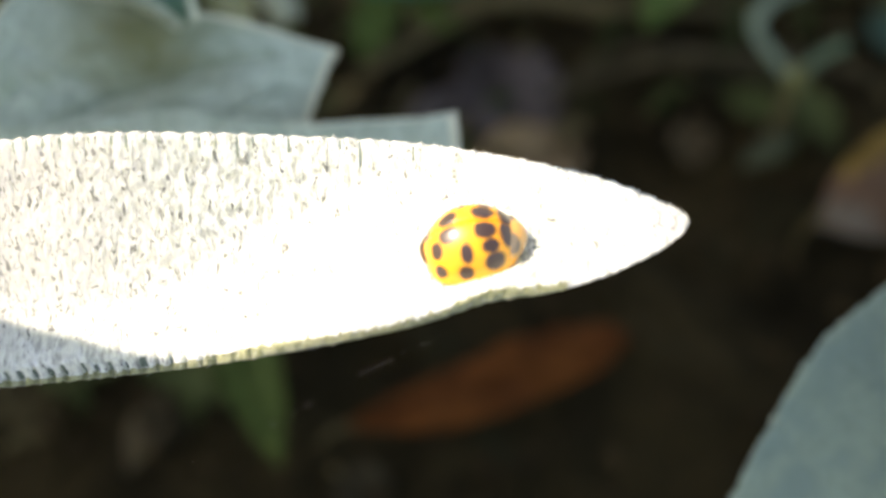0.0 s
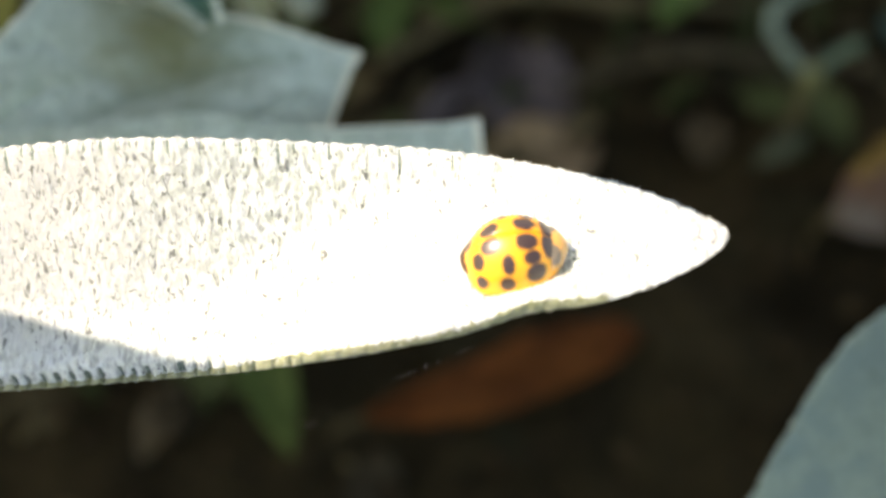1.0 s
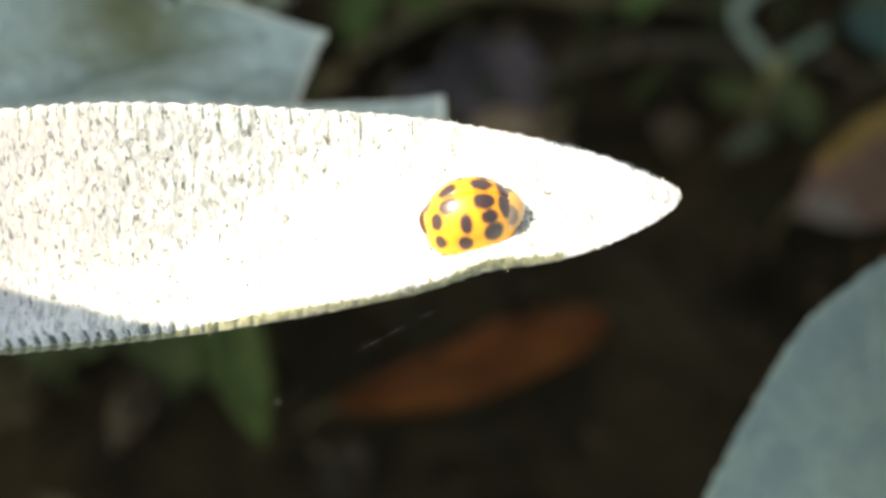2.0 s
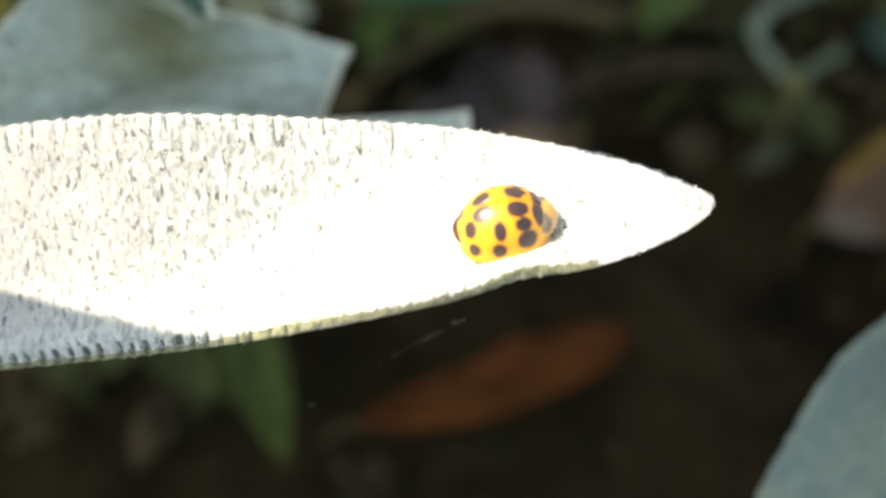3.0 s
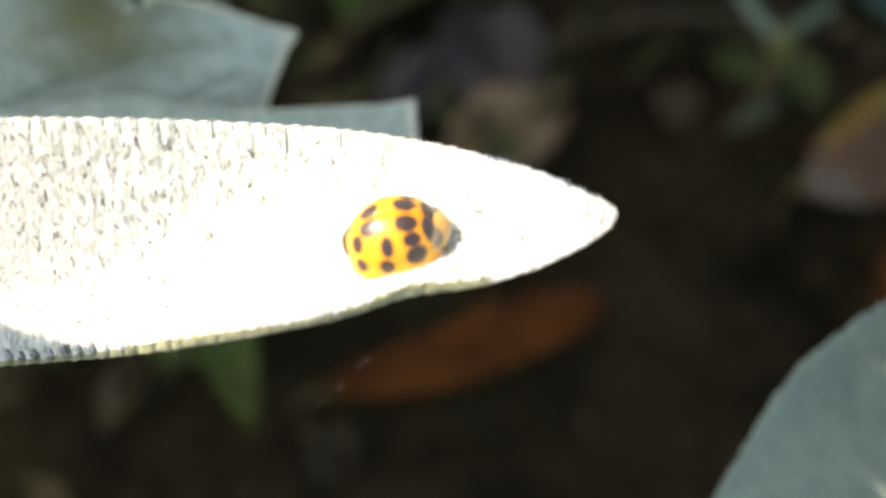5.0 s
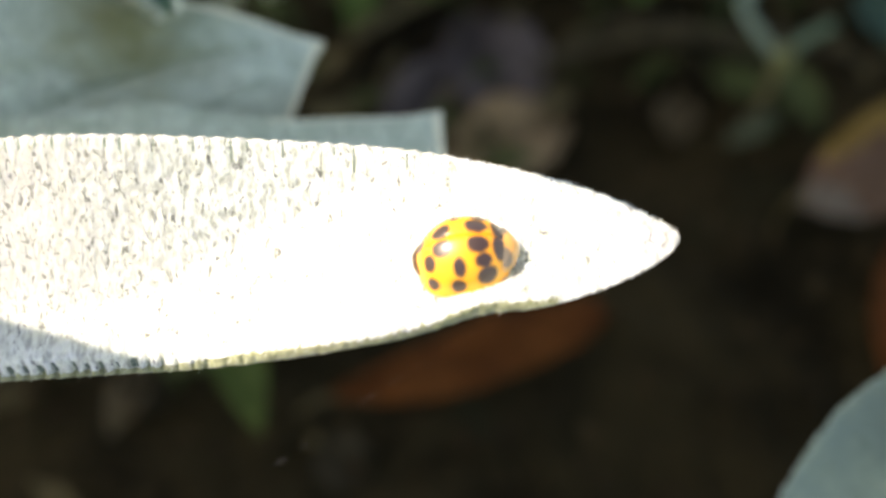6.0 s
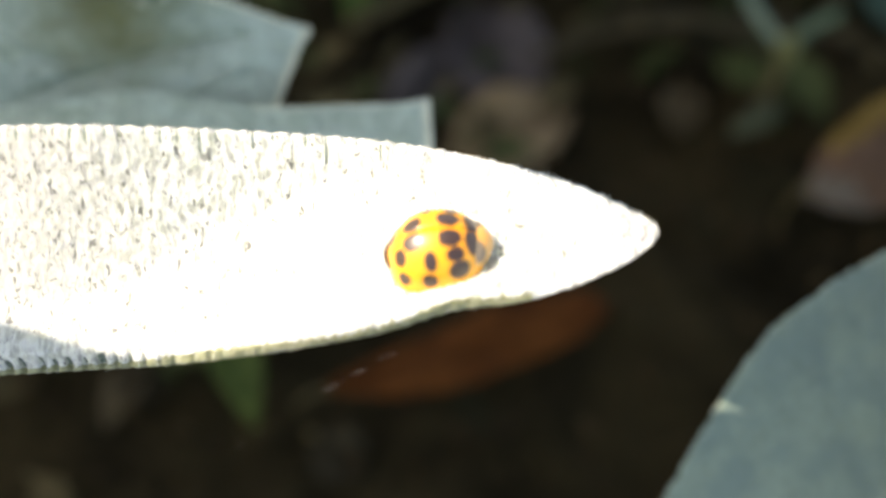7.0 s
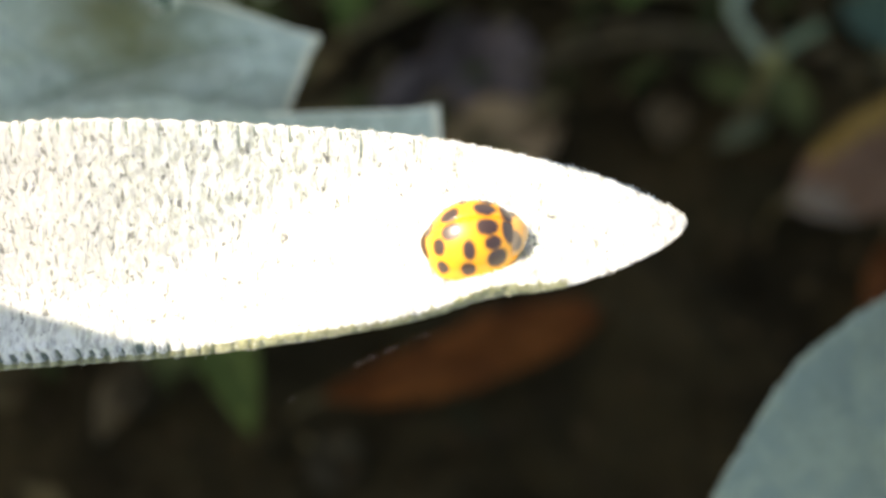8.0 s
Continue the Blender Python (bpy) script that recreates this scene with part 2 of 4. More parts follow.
def shell(f, nu, nv, thick, under=1, thin_end=0.0, turned=None, thin_low=0.0):
    """A closed sheet over f(u, v) with a given thickness; its back takes the second material."""
    grid = [[Vector(f(i / nu, j / nv)) for j in range(nv + 1)] for i in range(nu + 1)]
    bm = bmesh.new()
    top, low = [], []
    for i in range(nu + 1):
        a, b = [], []
        for j in range(nv + 1):
            du = grid[min(i + 1, nu)][j] - grid[max(i - 1, 0)][j]
            dv = grid[i][min(j + 1, nv)] - grid[i][max(j - 1, 0)]
            n = du.cross(dv)
            n = n.normalized() if n.length > 1e-14 else Vector((0, 0, 1))
            a.append(bm.verts.new(grid[i][j]))
            b.append(bm.verts.new(grid[i][j] - n * thick * (1 - thin_end * soft_step(i / nu, 0.86, 0.97)) * (1 - thin_low * (1 - soft_step(j / nv, 0.0, 0.1)))))
        top.append(a), low.append(b)
    for i in range(nu):
        for j in range(nv):
            face = bm.faces.new((top[i][j], top[i + 1][j], top[i + 1][j + 1], top[i][j + 1]))
            if turned:
                face.material_index = int(turned((i + 0.5) / nu, (j + 0.5) / nv))
            bm.faces.new((low[i][j + 1], low[i + 1][j + 1], low[i + 1][j], low[i][j])).material_index = under
    for i in range(nu):
        bm.faces.new((low[i][0], low[i + 1][0], top[i + 1][0], top[i][0])).material_index = int(turned((i + 0.5) / nu, 0.0)) if turned else under
        bm.faces.new((top[i][nv], top[i + 1][nv], low[i + 1][nv], low[i][nv])).material_index = under
    for j in range(nv):
        bm.faces.new((top[0][j], top[0][j + 1], low[0][j + 1], low[0][j])).material_index = under
        bm.faces.new((low[nu][j], low[nu][j + 1], top[nu][j + 1], top[nu][j])).material_index = under
    return bm


def tube(points, radii, sides=8, bm=None):
    bm = bm or bmesh.new()
    points = [Vector(p) for p in points]
    rings = []
    for k, (p, r) in enumerate(zip(points, radii)):
        d = (points[min(k + 1, len(points) - 1)] - points[max(k - 1, 0)]).normalized()
        a = d.orthogonal().normalized() if abs(d.x) > 0.9 else d.cross(Vector((1, 0, 0))).normalized()
        b = d.cross(a)
        rings.append([bm.verts.new(p + (a * math.cos(t) + b * math.sin(t)) * r) for t in (math.tau * s / sides for s in range(sides))])
    for r0, r1 in zip(rings, rings[1:]):
        for s in range(sides):
            bm.faces.new((r0[s], r0[(s + 1) % sides], r1[(s + 1) % sides], r1[s]))
    bm.faces.new(list(reversed(rings[0])))
    bm.faces.new(rings[-1])
    return bm


def bend(points, steps=6):
    """More points along a smooth line through those given."""
    p = [Vector(q) for q in points]
    p = [2 * p[0] - p[1]] + p + [2 * p[-1] - p[-2]]
    out = []
    for a, b, c, d in zip(p, p[1:], p[2:], p[3:]):
        for k in range(steps):
            t = k / steps
            out.append(0.5 * (2 * b + (c - a) * t + (2 * a - 5 * b + 4 * c - d) * t * t + (3 * b - a - 3 * c + d) * t ** 3))
    return out + [p[-2]]


def taper(count, first, last):
    return [first + (last - first) * k / max(1, count - 1) for k in range(count)]


def soft_step(x, a, b):
    t = min(1.0, max(0.0, (x - a) / (b - a)))
    return t * t * (3 - 2 * t)


def blade(base, tip, face, width, belly=0.45, point=1.0, cup=0.1, arch=0.08, wave=0.03, skew=0.0, seed=0, nu=48, nv=20, thick=0.0008, rough=0.0, veins=0.0, ragged=0.06):
    """An ovate leaf from base to tip (metres), turned towards face, with a folded midrib, an arched length and wavy margins."""
    base, tip = Vector(base), Vector(tip)
    along = tip - base
    length = along.length
    ahead = along.normalized()
    up = (Vector(face) - ahead * ahead.dot(Vector(face))).normalized()
    side = up.cross(ahead)

    def f(u, v):
        half = width * 0.5 * (math.sin(math.pi * u ** (math.log(0.5) / math.log(belly))) ** point * 0.96 + 0.02 * (1 - u) + 0.004)
        s = 2 * v - 1
        h = cup * abs(s) ** 1.3 * half * 2 + arch * length * math.sin(math.pi * u)
        w = noise.noise((u * 5 + seed * 7.3, s * 1.5, seed)) * wave * length * (0.35 + abs(s))
        g = noise.noise((u * length * 1500, s * half * 1500, seed)) * rough
        if veins:
            cell = (u * 9 - abs(s) * 2.2 + (0.5 if s > 0 else 0)) % 1.0
            g -= veins * math.exp(-(((cell - 0.5) / 0.13) ** 2)) * min(1, abs(s) * 5) * (1 - abs(s) ** 4)
        rib = 0.5 * wave * length * math.exp(-(s * 9) ** 2)
        return base + ahead * (u * length) + side * (skew * width * soft_step(u, 0.45, 1.0) + s * half * (1 + ragged * noise.noise((u * 9, seed, s)))) + up * (h + w + g - rib)

    return shell(f, nu, nv, thick)


def along_line(points, u, soft=0.012):
    """The place at share u of a line through points, its corners a little rounded."""
    p = [Vector(q) for q in points]
    steps = [0.0]
    for a, b in zip(p, p[1:]):
        steps.append(steps[-1] + (b - a).length)
    total = Vector()
    for k in range(5):
        d = min(1.0, max(0.0, u + soft * (k - 2) / 2)) * steps[-1]
        i = max(j for j in range(len(p) - 1) if steps[j] <= d + 1e-9)
        total += p[i].lerp(p[i + 1], (d - steps[i]) / (steps[i + 1] - steps[i]))
    return total / 5


def sheet(low, high, place, nu=60, nv=24, thick=0.0008, bulge=0.0, wave=0.0, rough=0.0, seed=0, turned=None, veins=(), curl=0.0):
    """A leaf blade between a lower and an upper margin, in millimetres, each with its own corners; place turns them into the world."""
    lows, highs = ([along_line(line, i / nu) for i in range(nu + 1)] for line in (low, high))

    def f(u, v):
        i = round(u * nu)
        p = lows[i].lerp(highs[i], v)
        p.z += bulge * math.sin(math.pi * v) + wave * noise.noise((u * 4, v * 2, seed * 3.1)) + 0.4 * wave * noise.noise((u * 13, v * 6, seed + 9.0))
        p.z += rough * noise.noise((p.x * 1.7, p.y * 1.7, seed)) + curl * max(0.0, v - 0.8) ** 2 * 25
        p.y += 0.25 * wave * noise.noise((u * 9, seed, 2.0)) * abs(2 * v - 1) ** 4
        for (ua, va), (ub, vb), deep in veins:
            t = min(1.0, max(0.0, (u - ua) / (ub - ua)))
            p.z -= deep * math.exp(-(((v - va - (vb - va) * t) / 0.035) ** 2)) * soft_step(t, 0.0, 0.15) * (1 - soft_step(t, 0.8, 1.0))
        return place(*p)

    return shell(f, nu, nv, thick, turned=turned)


# ---- ground ----
def ground():
    bm = bmesh.new()
    n = 240

    def axis(k):
        s = 2 * k / n - 1
        return 0.16 * s + 60.0 * math.copysign(abs(s) ** 17, s)

    rows = []
    for i in range(n + 1):
        row = []
        for j in range(n + 1):
            x, y = axis(i), axis(j) + 0.1
            near = 1.0 if abs(x) < 0.3 and abs(y - 0.1) < 0.3 else 0.0
            z = near * (0.006 * noise.noise((x * 30, y * 30, 2.0)) + 0.003 * noise.noise((x * 120, y * 120, 5.0)) + 0.0012 * noise.noise((x * 420, y * 420, 9.0)) - 0.004)
            row.append(bm.verts.new((x, y, z)))
        rows.append(row)
    for i in range(n):
        for j in range(n):
            bm.faces.new((rows[i][j], rows[i + 1][j], rows[i + 1][j + 1], rows[i][j + 1]))
    tagged(finish("ground", bm, SOIL), "dark damp garden soil under the plants", "soil", kind="structure")


ground()

# ---- the woolly plant whose leaf carries the ladybird ----
PLANT = Vector((-0.080, 0.030, -0.004))
plant = thing("lambs_ear_plant", PLANT, "silvery woolly lamb's ear plant with broad felted leaves", "plant", "woolly plants")

TIP_X, TIP_Y, LEAF_LENGTH = 16.12, 3.1, 86.0


def leaf_edges(d):
    """Upper and lower margin of the sunlit leaf, d millimetres back from its tip."""
    narrow = 1 - 0.9 * soft_step(d, 54, 86)
    high = 7.66 * (1 - math.exp(-((d / 11.8) ** 0.87))) - 0.0017 * min(30.0, max(0.0, d - 30)) ** 2
    high += 0.1 * soft_step(d, 0.5, 4) * (1 - soft_step(d, 13, 24)) - 0.42 * soft_step(d, 18, 34)
    low = 15.96 * (1 - math.exp(-((d / 54.3) ** 0.62))) - 0.5 * math.exp(-(((d - 12.7) / 3.0) ** 2))
    low += 0.42 * soft_step(d, 15, 33) + 0.06 * soft_step(d, 24, 38) + 0.12 * soft_step(d, 4, 10)
    return TIP_Y + high * narrow, TIP_Y - low * narrow


def pucker(x, v):
    """The tufts of the hem, from -1 between two of them to 1."""
    return math.sin(math.tau * x / 1.15 + 3.1 * noise.noise((x * 0.6, v * 3, 1.0)))


def leaf_face(u, v, relief=1.0):
    """The sunlit leaf, in slant millimetres: its lower side faces the sun, its upper side rises again beyond a crease."""
    d = 0.03 + LEAF_LENGTH * (1 - u) ** 1.25
    x = TIP_X - d
    high, low = leaf_edges(d)
    y = low + (high - low) * v
    span = high - low
    left = soft_step(-x, 5, 26)
    crease = -1.9 + 8.9 * soft_step(x, -26, 1) + 2.0 * soft_step(x, 0, 10)
    over = y - crease
    fold = 0.5 * (over + math.sqrt(over * over + 1.2))
    slope = 0.62 - 0.27 * left
    z = -68.25 - slope * (y - 1.45) + (slope + 0.35 + 0.06 * left) * fold
    z += 0.14 * (x - 2.4) if x > -3 else -0.756 + 0.28 * (x + 3)
    edge_low, edge_high = v * span, (1 - v) * span
    # the upper hem rolls under; the lower margin curls up into a lip, and rolls under near the stalk
    z -= 0.35 * math.exp(-edge_high / 0.3) * min(1, span / 4)
    lip = math.exp(-max(0.0, edge_low - 0.75)) * 1.1 - 0.95 * max(0.0, 1 - edge_low / 0.75) ** 1.3
    z += lip * soft_step(d, 4, 12) * (1 - left)
    z -= left * (1.6 * math.exp(-((edge_low / 1.5) ** 2)) + 0.3 * math.exp(-edge_low / 0.4))
    # a low ridge between the ladybird and the margin
    z += 0.75 * math.exp(-(((y + 1.12 - 0.222 * (x - 0.82)) / 0.42) ** 2)) * soft_step(x, 0.5, 2.5) * (1 - soft_step(x, 5.5, 8.0))
    rope = pucker(x, round(v)) * relief * (0.6 + 0.4 * soft_step(-x, -6, 12))
    hem = math.exp(-edge_high / 1.0) + left * math.exp(-edge_low / 0.8)
    z += 0.1 * hem * rope - 0.75 * left * math.exp(-(((edge_low - 0.45) / 0.45) ** 2)) * max(0.0, -rope - 0.1) + 0.35 * left * math.exp(-(((edge_low - 1.3) / 0.45) ** 2))
    y += 0.048 * (math.exp(-edge_high / 0.5) - 0.2 * (1 - 0.6 * left) * math.exp(-edge_low / 0.5)) * rope
    y += relief * 0.06 * noise.noise((x * 2.1, 0.0, 6.0)) * math.exp(-edge_low / 0.5)
    grain = noise.noise((x * 5.2 + 0.8 * noise.noise((y * 2, x, 1)), y * 2.1, 3.0))
    relief *= 1 - 0.75 * math.exp(-((edge_high / 0.9) ** 2)) - 0.7 * left * math.exp(-((edge_low / 2.2) ** 2))
    z += relief * (0.07 * noise.noise((x * 2.6, y * 1.7, 0.0)) - 0.14 * max(0.0, grain - 0.16) + 0.05 * noise.noise((x * 11, y * 7, 8.0)))
    z += 0.25 * noise.noise((x * 0.22, y * 0.25, 4.0))
    return x, y, z


def hem_kind(u, v):
    """1 on the olive strip where the rolled lower margin takes the back's colour, 2 in the gaps between the tufts of
    the hems and in specks ahead of the ladybird, painted dark as shade.
    """
    d = 0.03 + LEAF_LENGTH * (1 - u) ** 1.25
    x = TIP_X - d
    high, low = leaf_edges(d)
    edge_low, edge_high = v * (high - low), (1 - v) * (high - low)
    rope = pucker(x, round(v))
    left = soft_step(-x, 5, 26)
    ragged = noise.noise((x * 1.3, 0.0, 5.0))
    if x < -17 and 0.42 < edge_low < 0.72 + 0.33 * left + 0.3 * ragged and rope < -0.98 + 0.36 * left:
        return 2
    if 0.14 < edge_high < 0.45 + 2.4 * max(0.0, noise.noise((x * 0.9, 1.0, 7.0)) + 0.15) and rope < -0.93 + 0.06 * left and x < -1:
        return 2
    # dark specks painted where the ladybird's shadow falls, just ahead of it
    y = low + (high - low) * v
    if math.hypot((x - 6.0) / 0.75, (y - 1.35) / 0.9) < 1 and noise.noise((x * 4.5, y * 3.6, 2.0)) > 0.26:
        return 2
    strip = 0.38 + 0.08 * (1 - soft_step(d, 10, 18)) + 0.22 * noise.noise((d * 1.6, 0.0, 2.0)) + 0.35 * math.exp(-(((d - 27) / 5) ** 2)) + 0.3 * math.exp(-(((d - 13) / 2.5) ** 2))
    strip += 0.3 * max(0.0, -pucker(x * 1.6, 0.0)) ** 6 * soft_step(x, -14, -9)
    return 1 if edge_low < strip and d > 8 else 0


part("leaf", shell(lambda u, v: slant(*leaf_face(u, v)), 940, 140, 0.0008, 1, 0.88, hem_kind, 0.8), (WOOL, UNDER, GAP_SHADE), plant, "sunlit pale felted leaf with a puckered hem")


def leaf_wool(count):
    """Loose hairs that stand out from the felt, most of them along the margins."""
    rng = random.Random(4)
    bm = bmesh.new()
    for _ in range(count):
        u = rng.uniform(0.3, 0.998)
        v = rng.choice((rng.uniform(0, 0.05), rng.uniform(0.95, 1.0), rng.random()))
        if v < 0.1 and rng.random() < (0.97 if LEAF_LENGTH * (1 - u) ** 1.25 < 20 else 0.7):
            continue
        p = slant(*leaf_face(u, v))
        a = (slant(*leaf_face(min(u + 0.002, 1), v)) - slant(*leaf_face(u - 0.002, v))).normalized()
        b = slant(*leaf_face(u, min(v + 0.01, 1))) - slant(*leaf_face(u, max(v - 0.01, 0)))
        b = b.normalized()
        n = a.cross(b).normalized()
        out = b * (1 if v > 0.9 else -1 if v < 0.1 else 0) * 0.9
        d = (n * 0.8 + out + Vector((rng.gauss(0, 0.6), rng.gauss(0, 0.6), rng.gauss(0, 0.6)))).normalized()
        size = rng.uniform(0.00012, 0.00036)
        w = d.orthogonal().normalized() * 0.000014
        curl = Vector((rng.gauss(0, 1), rng.gauss(0, 1), rng.gauss(0, 1))) * size * 0.25
        p = p - n * 0.00008
        q = p + d * size * 0.6 + curl * 0.3
        vs = [bm.verts.new(c) for c in (p - w, p + w, q + w, q - w)]
        bm.faces.new(vs)
        bm.faces.new((vs[3], vs[2], bm.verts.new(p + d * size + curl)))
    ob = part("wool", bm, FIBRE, plant, "short loose white hairs")
    ob["kind"] = "stuff"


leaf_wool(9000)


# leaves of the same plant behind it, in the shade
def margin(u, v):
    """Pale felted rim along the upper margin and the far end."""
    return 1 if v > 0.975 or u > 0.984 else 0


BACK_LOW = [(-57.6, 3.1, -97.0), (-28.1, 8.1, -102.0), (-13.7, 13.1, -105.5)]
BACK_HIGH = [(-57.8, 14.4, -97.0), (-45.9, 20.2, -98.0), (-43.2, 23.5, -99.0), (-41.2, 26.2, -100.0), (-40.0, 28.8, -101.0), (-35.6, 28.8, -102.5), (-23.6, 27.0, -104.5), (-16.5, 25.3, -105.8), (-9.8, 23.3, -107.0)]
BACK_VEINS = (((0.45, 0.35), (0.96, 0.86), 0.7), ((0.72, 0.2), (0.96, 0.58), 0.5), ((0.1, 0.5), (0.7, 0.62), 0.6), ((0.3, 0.95), (0.6, 0.5), 0.4))
back_leaf = part("leaf", sheet(BACK_LOW, BACK_HIGH, slant, 170, 70, 0.0008, 0.6, 0.9, 0.13, 3, margin, BACK_VEINS), (WOOL_GREY, EDGE), plant, "broad grey-green felted leaf with an angular end in the shade")
LOW_LOW = [(-53.1, 5.1, -98.0), (-22.1, 5.6, -99.0), (2.6, 6.3, -99.5)]
LOW_HIGH = [(-53.2, 14.2, -98.0), (-38.5, 14.8, -98.5), (-33.0, 15.0, -98.8), (-29.4, 15.7, -99.2), (-25.3, 16.3, -99.5), (-22.2, 15.9, -99.8), (-19.1, 15.1, -100.2), (-11.7, 14.8, -101.0), (-6.3, 15.0, -101.4), (-1.4, 15.2, -101.7), (1.9, 15.8, -102.0)]
low_leaf = part("leaf", sheet(LOW_LOW, LOW_HIGH, slant, 170, 40, 0.0008, 0.4, 0.5, 0.13, 8, lambda u, v: margin(u, v) if u > 0.7 else 0, (((0.4, 0.6), (1.0, 0.9), 0.2),)), (WOOL_GREY, EDGE), plant, "narrower grey-green felted leaf with a blunt end in the shade")
TOP_LOW = [(-36.1, 40.1, -101.5), (-31.3, 31.0, -101.0), (-25.0, 24.9, -100.4)]
TOP_HIGH = [(-23.9, 39.9, -101.5), (-24.1, 30.8, -101.0), (-23.3, 24.5, -100.4)]
top_leaf = part("leaf", sheet(TOP_LOW, TOP_HIGH, slant, 60, 30, 0.0008, -0.8, 0.5, 0.1, 5, lambda u, v: 1 if v > 0.93 else 0), (TEAL_SHADE, RIM), plant, "small hanging leaf, teal inside with shade painted in, and a pale rim")
FOLD_LOW = [(-50.7, 40.1, -101.0), (-38.0, 30.8, -100.0), (-31.3, 27.2, -99.8), (-25.0, 24.1, -99.5)]
FOLD_HIGH = [(-36.0, 40.0, -101.2), (-30.7, 30.8, -100.6), (-23.7, 24.3, -99.8)]
fold_leaf = part("leaf", sheet(FOLD_LOW, FOLD_HIGH, slant, 60, 24, 0.0009, 0.5, 0.5, 0.1, 15), (WOOL_GREY, RIM), plant, "pale turned-over half of the hanging leaf")
E1 = Vector((1, 0, 0)) - SUN * SUN.x
E1.normalize()
E2 = SUN.cross(E1)
LEAF_MID = slant(-15, 3, -68)


def sunward(a, b, k):
    """A place from millimetres across the sunlight, from the middle of the leaf, and up towards the sun."""
    return LEAF_MID + (E1 * a + E2 * b + SUN * k) / 1000


# unseen upper leaves, added to keep the sun off the neighbour's leaf
for k, (a, b, c, d, wide, fall) in enumerate(((-10, 12.1, 22.5, 10.3, 7.2, 0.3), (5.18, 21.37, 43.42, -7.6, 9.0, 0.35), (45, -16, 26.2, -1.05, 10.0, 0.2), (12.0, 12.2, 30.0, 2.1, 5.9, 0.3))):
    part("leaf", blade(sunward(a, b, 28), sunward(c, d, 28), SUN, wide / 1000, 0.5, fall, 0.02, 0.0, 0.001, 0.0, 50 + k, 60, 12, 0.0008), (WOOL_GREY, RIM), plant)
stem_line = bend([PLANT, (-0.082, 0.032, 0.04), (-0.081, 0.035, 0.085), (-0.084, 0.040, 0.125)], 8)
part("stem", tube(stem_line, taper(len(stem_line), 0.0032, 0.002), 12), STALK, plant, "thick square woolly stem")


def petiole(a, b, r=0.0014):
    line = bend([a, (Vector(a) + Vector(b)) / 2 + Vector((0, 0, 0.004)), b], 6)
    part("petiole", tube(line, taper(len(line), r, r * 0.8), 8), STALK, plant)


petiole((-0.081, 0.035, 0.092), slant(*leaf_face(0.004, 0.5)))
petiole((-0.082, 0.033, 0.055), slant(-57.4, 8.6, -97.3))
petiole((-0.082, 0.033, 0.05), slant(-53.0, 9.0, -98.2))
# long stalks of those added leaves, arched over from the top of the stem
for a, b in ((-9.6, 12.1), (5.5, 21.1), (12.3, 12.9), (44.5, -15.5)):
    line = [(-0.0835, 0.039, 0.122), sunward(-44, 28, 52), sunward(-18, 46, 42)] + ([sunward(54, 22, 40)] if a > 40 else []) + [sunward(a, b, 27.6)]
    line = bend(line, 8)
    part("petiole", tube(line, taper(len(line), 0.0014, 0.001), 8), STALK, plant)
# one more unseen leaf, added against sun that slips below the tip
part("leaf", blade(sunward(32.5, -1.4, 60), sunward(19.5, -6.6, 60), SUN, 0.0046, 0.5, 0.3, 0.02, 0.0, 0.001, 0.0, 55, 60, 12, 0.0008), (WOOL_GREY, RIM), plant)
line = bend([(-0.0835, 0.039, 0.122), sunward(-44, 30, 66), sunward(-14, 48, 70), sunward(50, 24, 68), sunward(32.1, -1.5, 59.7)], 8)
part("petiole", tube(line, taper(len(line), 0.0014, 0.001), 8), STALK, plant)
petiole((-0.082, 0.034, 0.07), slant(-36.2, 40.2, -101.8))

# ---- the neighbouring woolly plant, one leaf of which sways ----
PLANT_2 = Vector((0.105, 0.055, -0.004))
plant_2 = thing("lambs_ear_plant", PLANT_2, "woolly lamb's ear plant with one broad leaf reaching out", "plant", "woolly plants")
SWAY_FAR = [(40.8, -48.0, -100.0), (58.8, -43.0, -101.0), (68.8, -28.0, -102.0), (67.8, -10.0, -102.0), (59.8, 0.0, -101.0), (52.3, 3.0, -100.0)]
SWAY_NEAR = [(39.8, -48.2, -100.0), (28.8, -45.0, -99.5), (23.4, -38.0, -99.0), (23.2, -28.0, -98.5), (25.4, -21.6, -98.0), (28.0, -16.8, -98.0), (30.9, -12.0, -98.0), (32.8, -8.9, -98.0), (35.7, -5.6, -98.0), (38.5, -3.2, -98.2), (42.2, -0.8, -98.6), (46.8, 1.2, -99.2), (51.6, 3.2, -100.0)]
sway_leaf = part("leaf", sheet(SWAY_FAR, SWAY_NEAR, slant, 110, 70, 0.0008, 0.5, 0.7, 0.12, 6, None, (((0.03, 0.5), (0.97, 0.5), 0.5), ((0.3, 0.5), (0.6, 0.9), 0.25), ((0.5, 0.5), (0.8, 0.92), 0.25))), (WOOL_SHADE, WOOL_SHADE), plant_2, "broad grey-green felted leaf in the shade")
line_2 = bend([PLANT_2, (0.101, 0.035, 0.03), (0.07, 0.012, 0.044), slant(39.5, -46.8, -100.4)], 8)
# unseen leaf and its stem, added to keep sky light off the swaying leaf
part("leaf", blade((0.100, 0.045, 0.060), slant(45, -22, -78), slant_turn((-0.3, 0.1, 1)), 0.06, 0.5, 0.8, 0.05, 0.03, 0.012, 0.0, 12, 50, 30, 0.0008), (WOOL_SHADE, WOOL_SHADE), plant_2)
line_3 = bend([PLANT_2, (0.106, 0.052, 0.03), (0.100, 0.045, 0.0602)], 8)
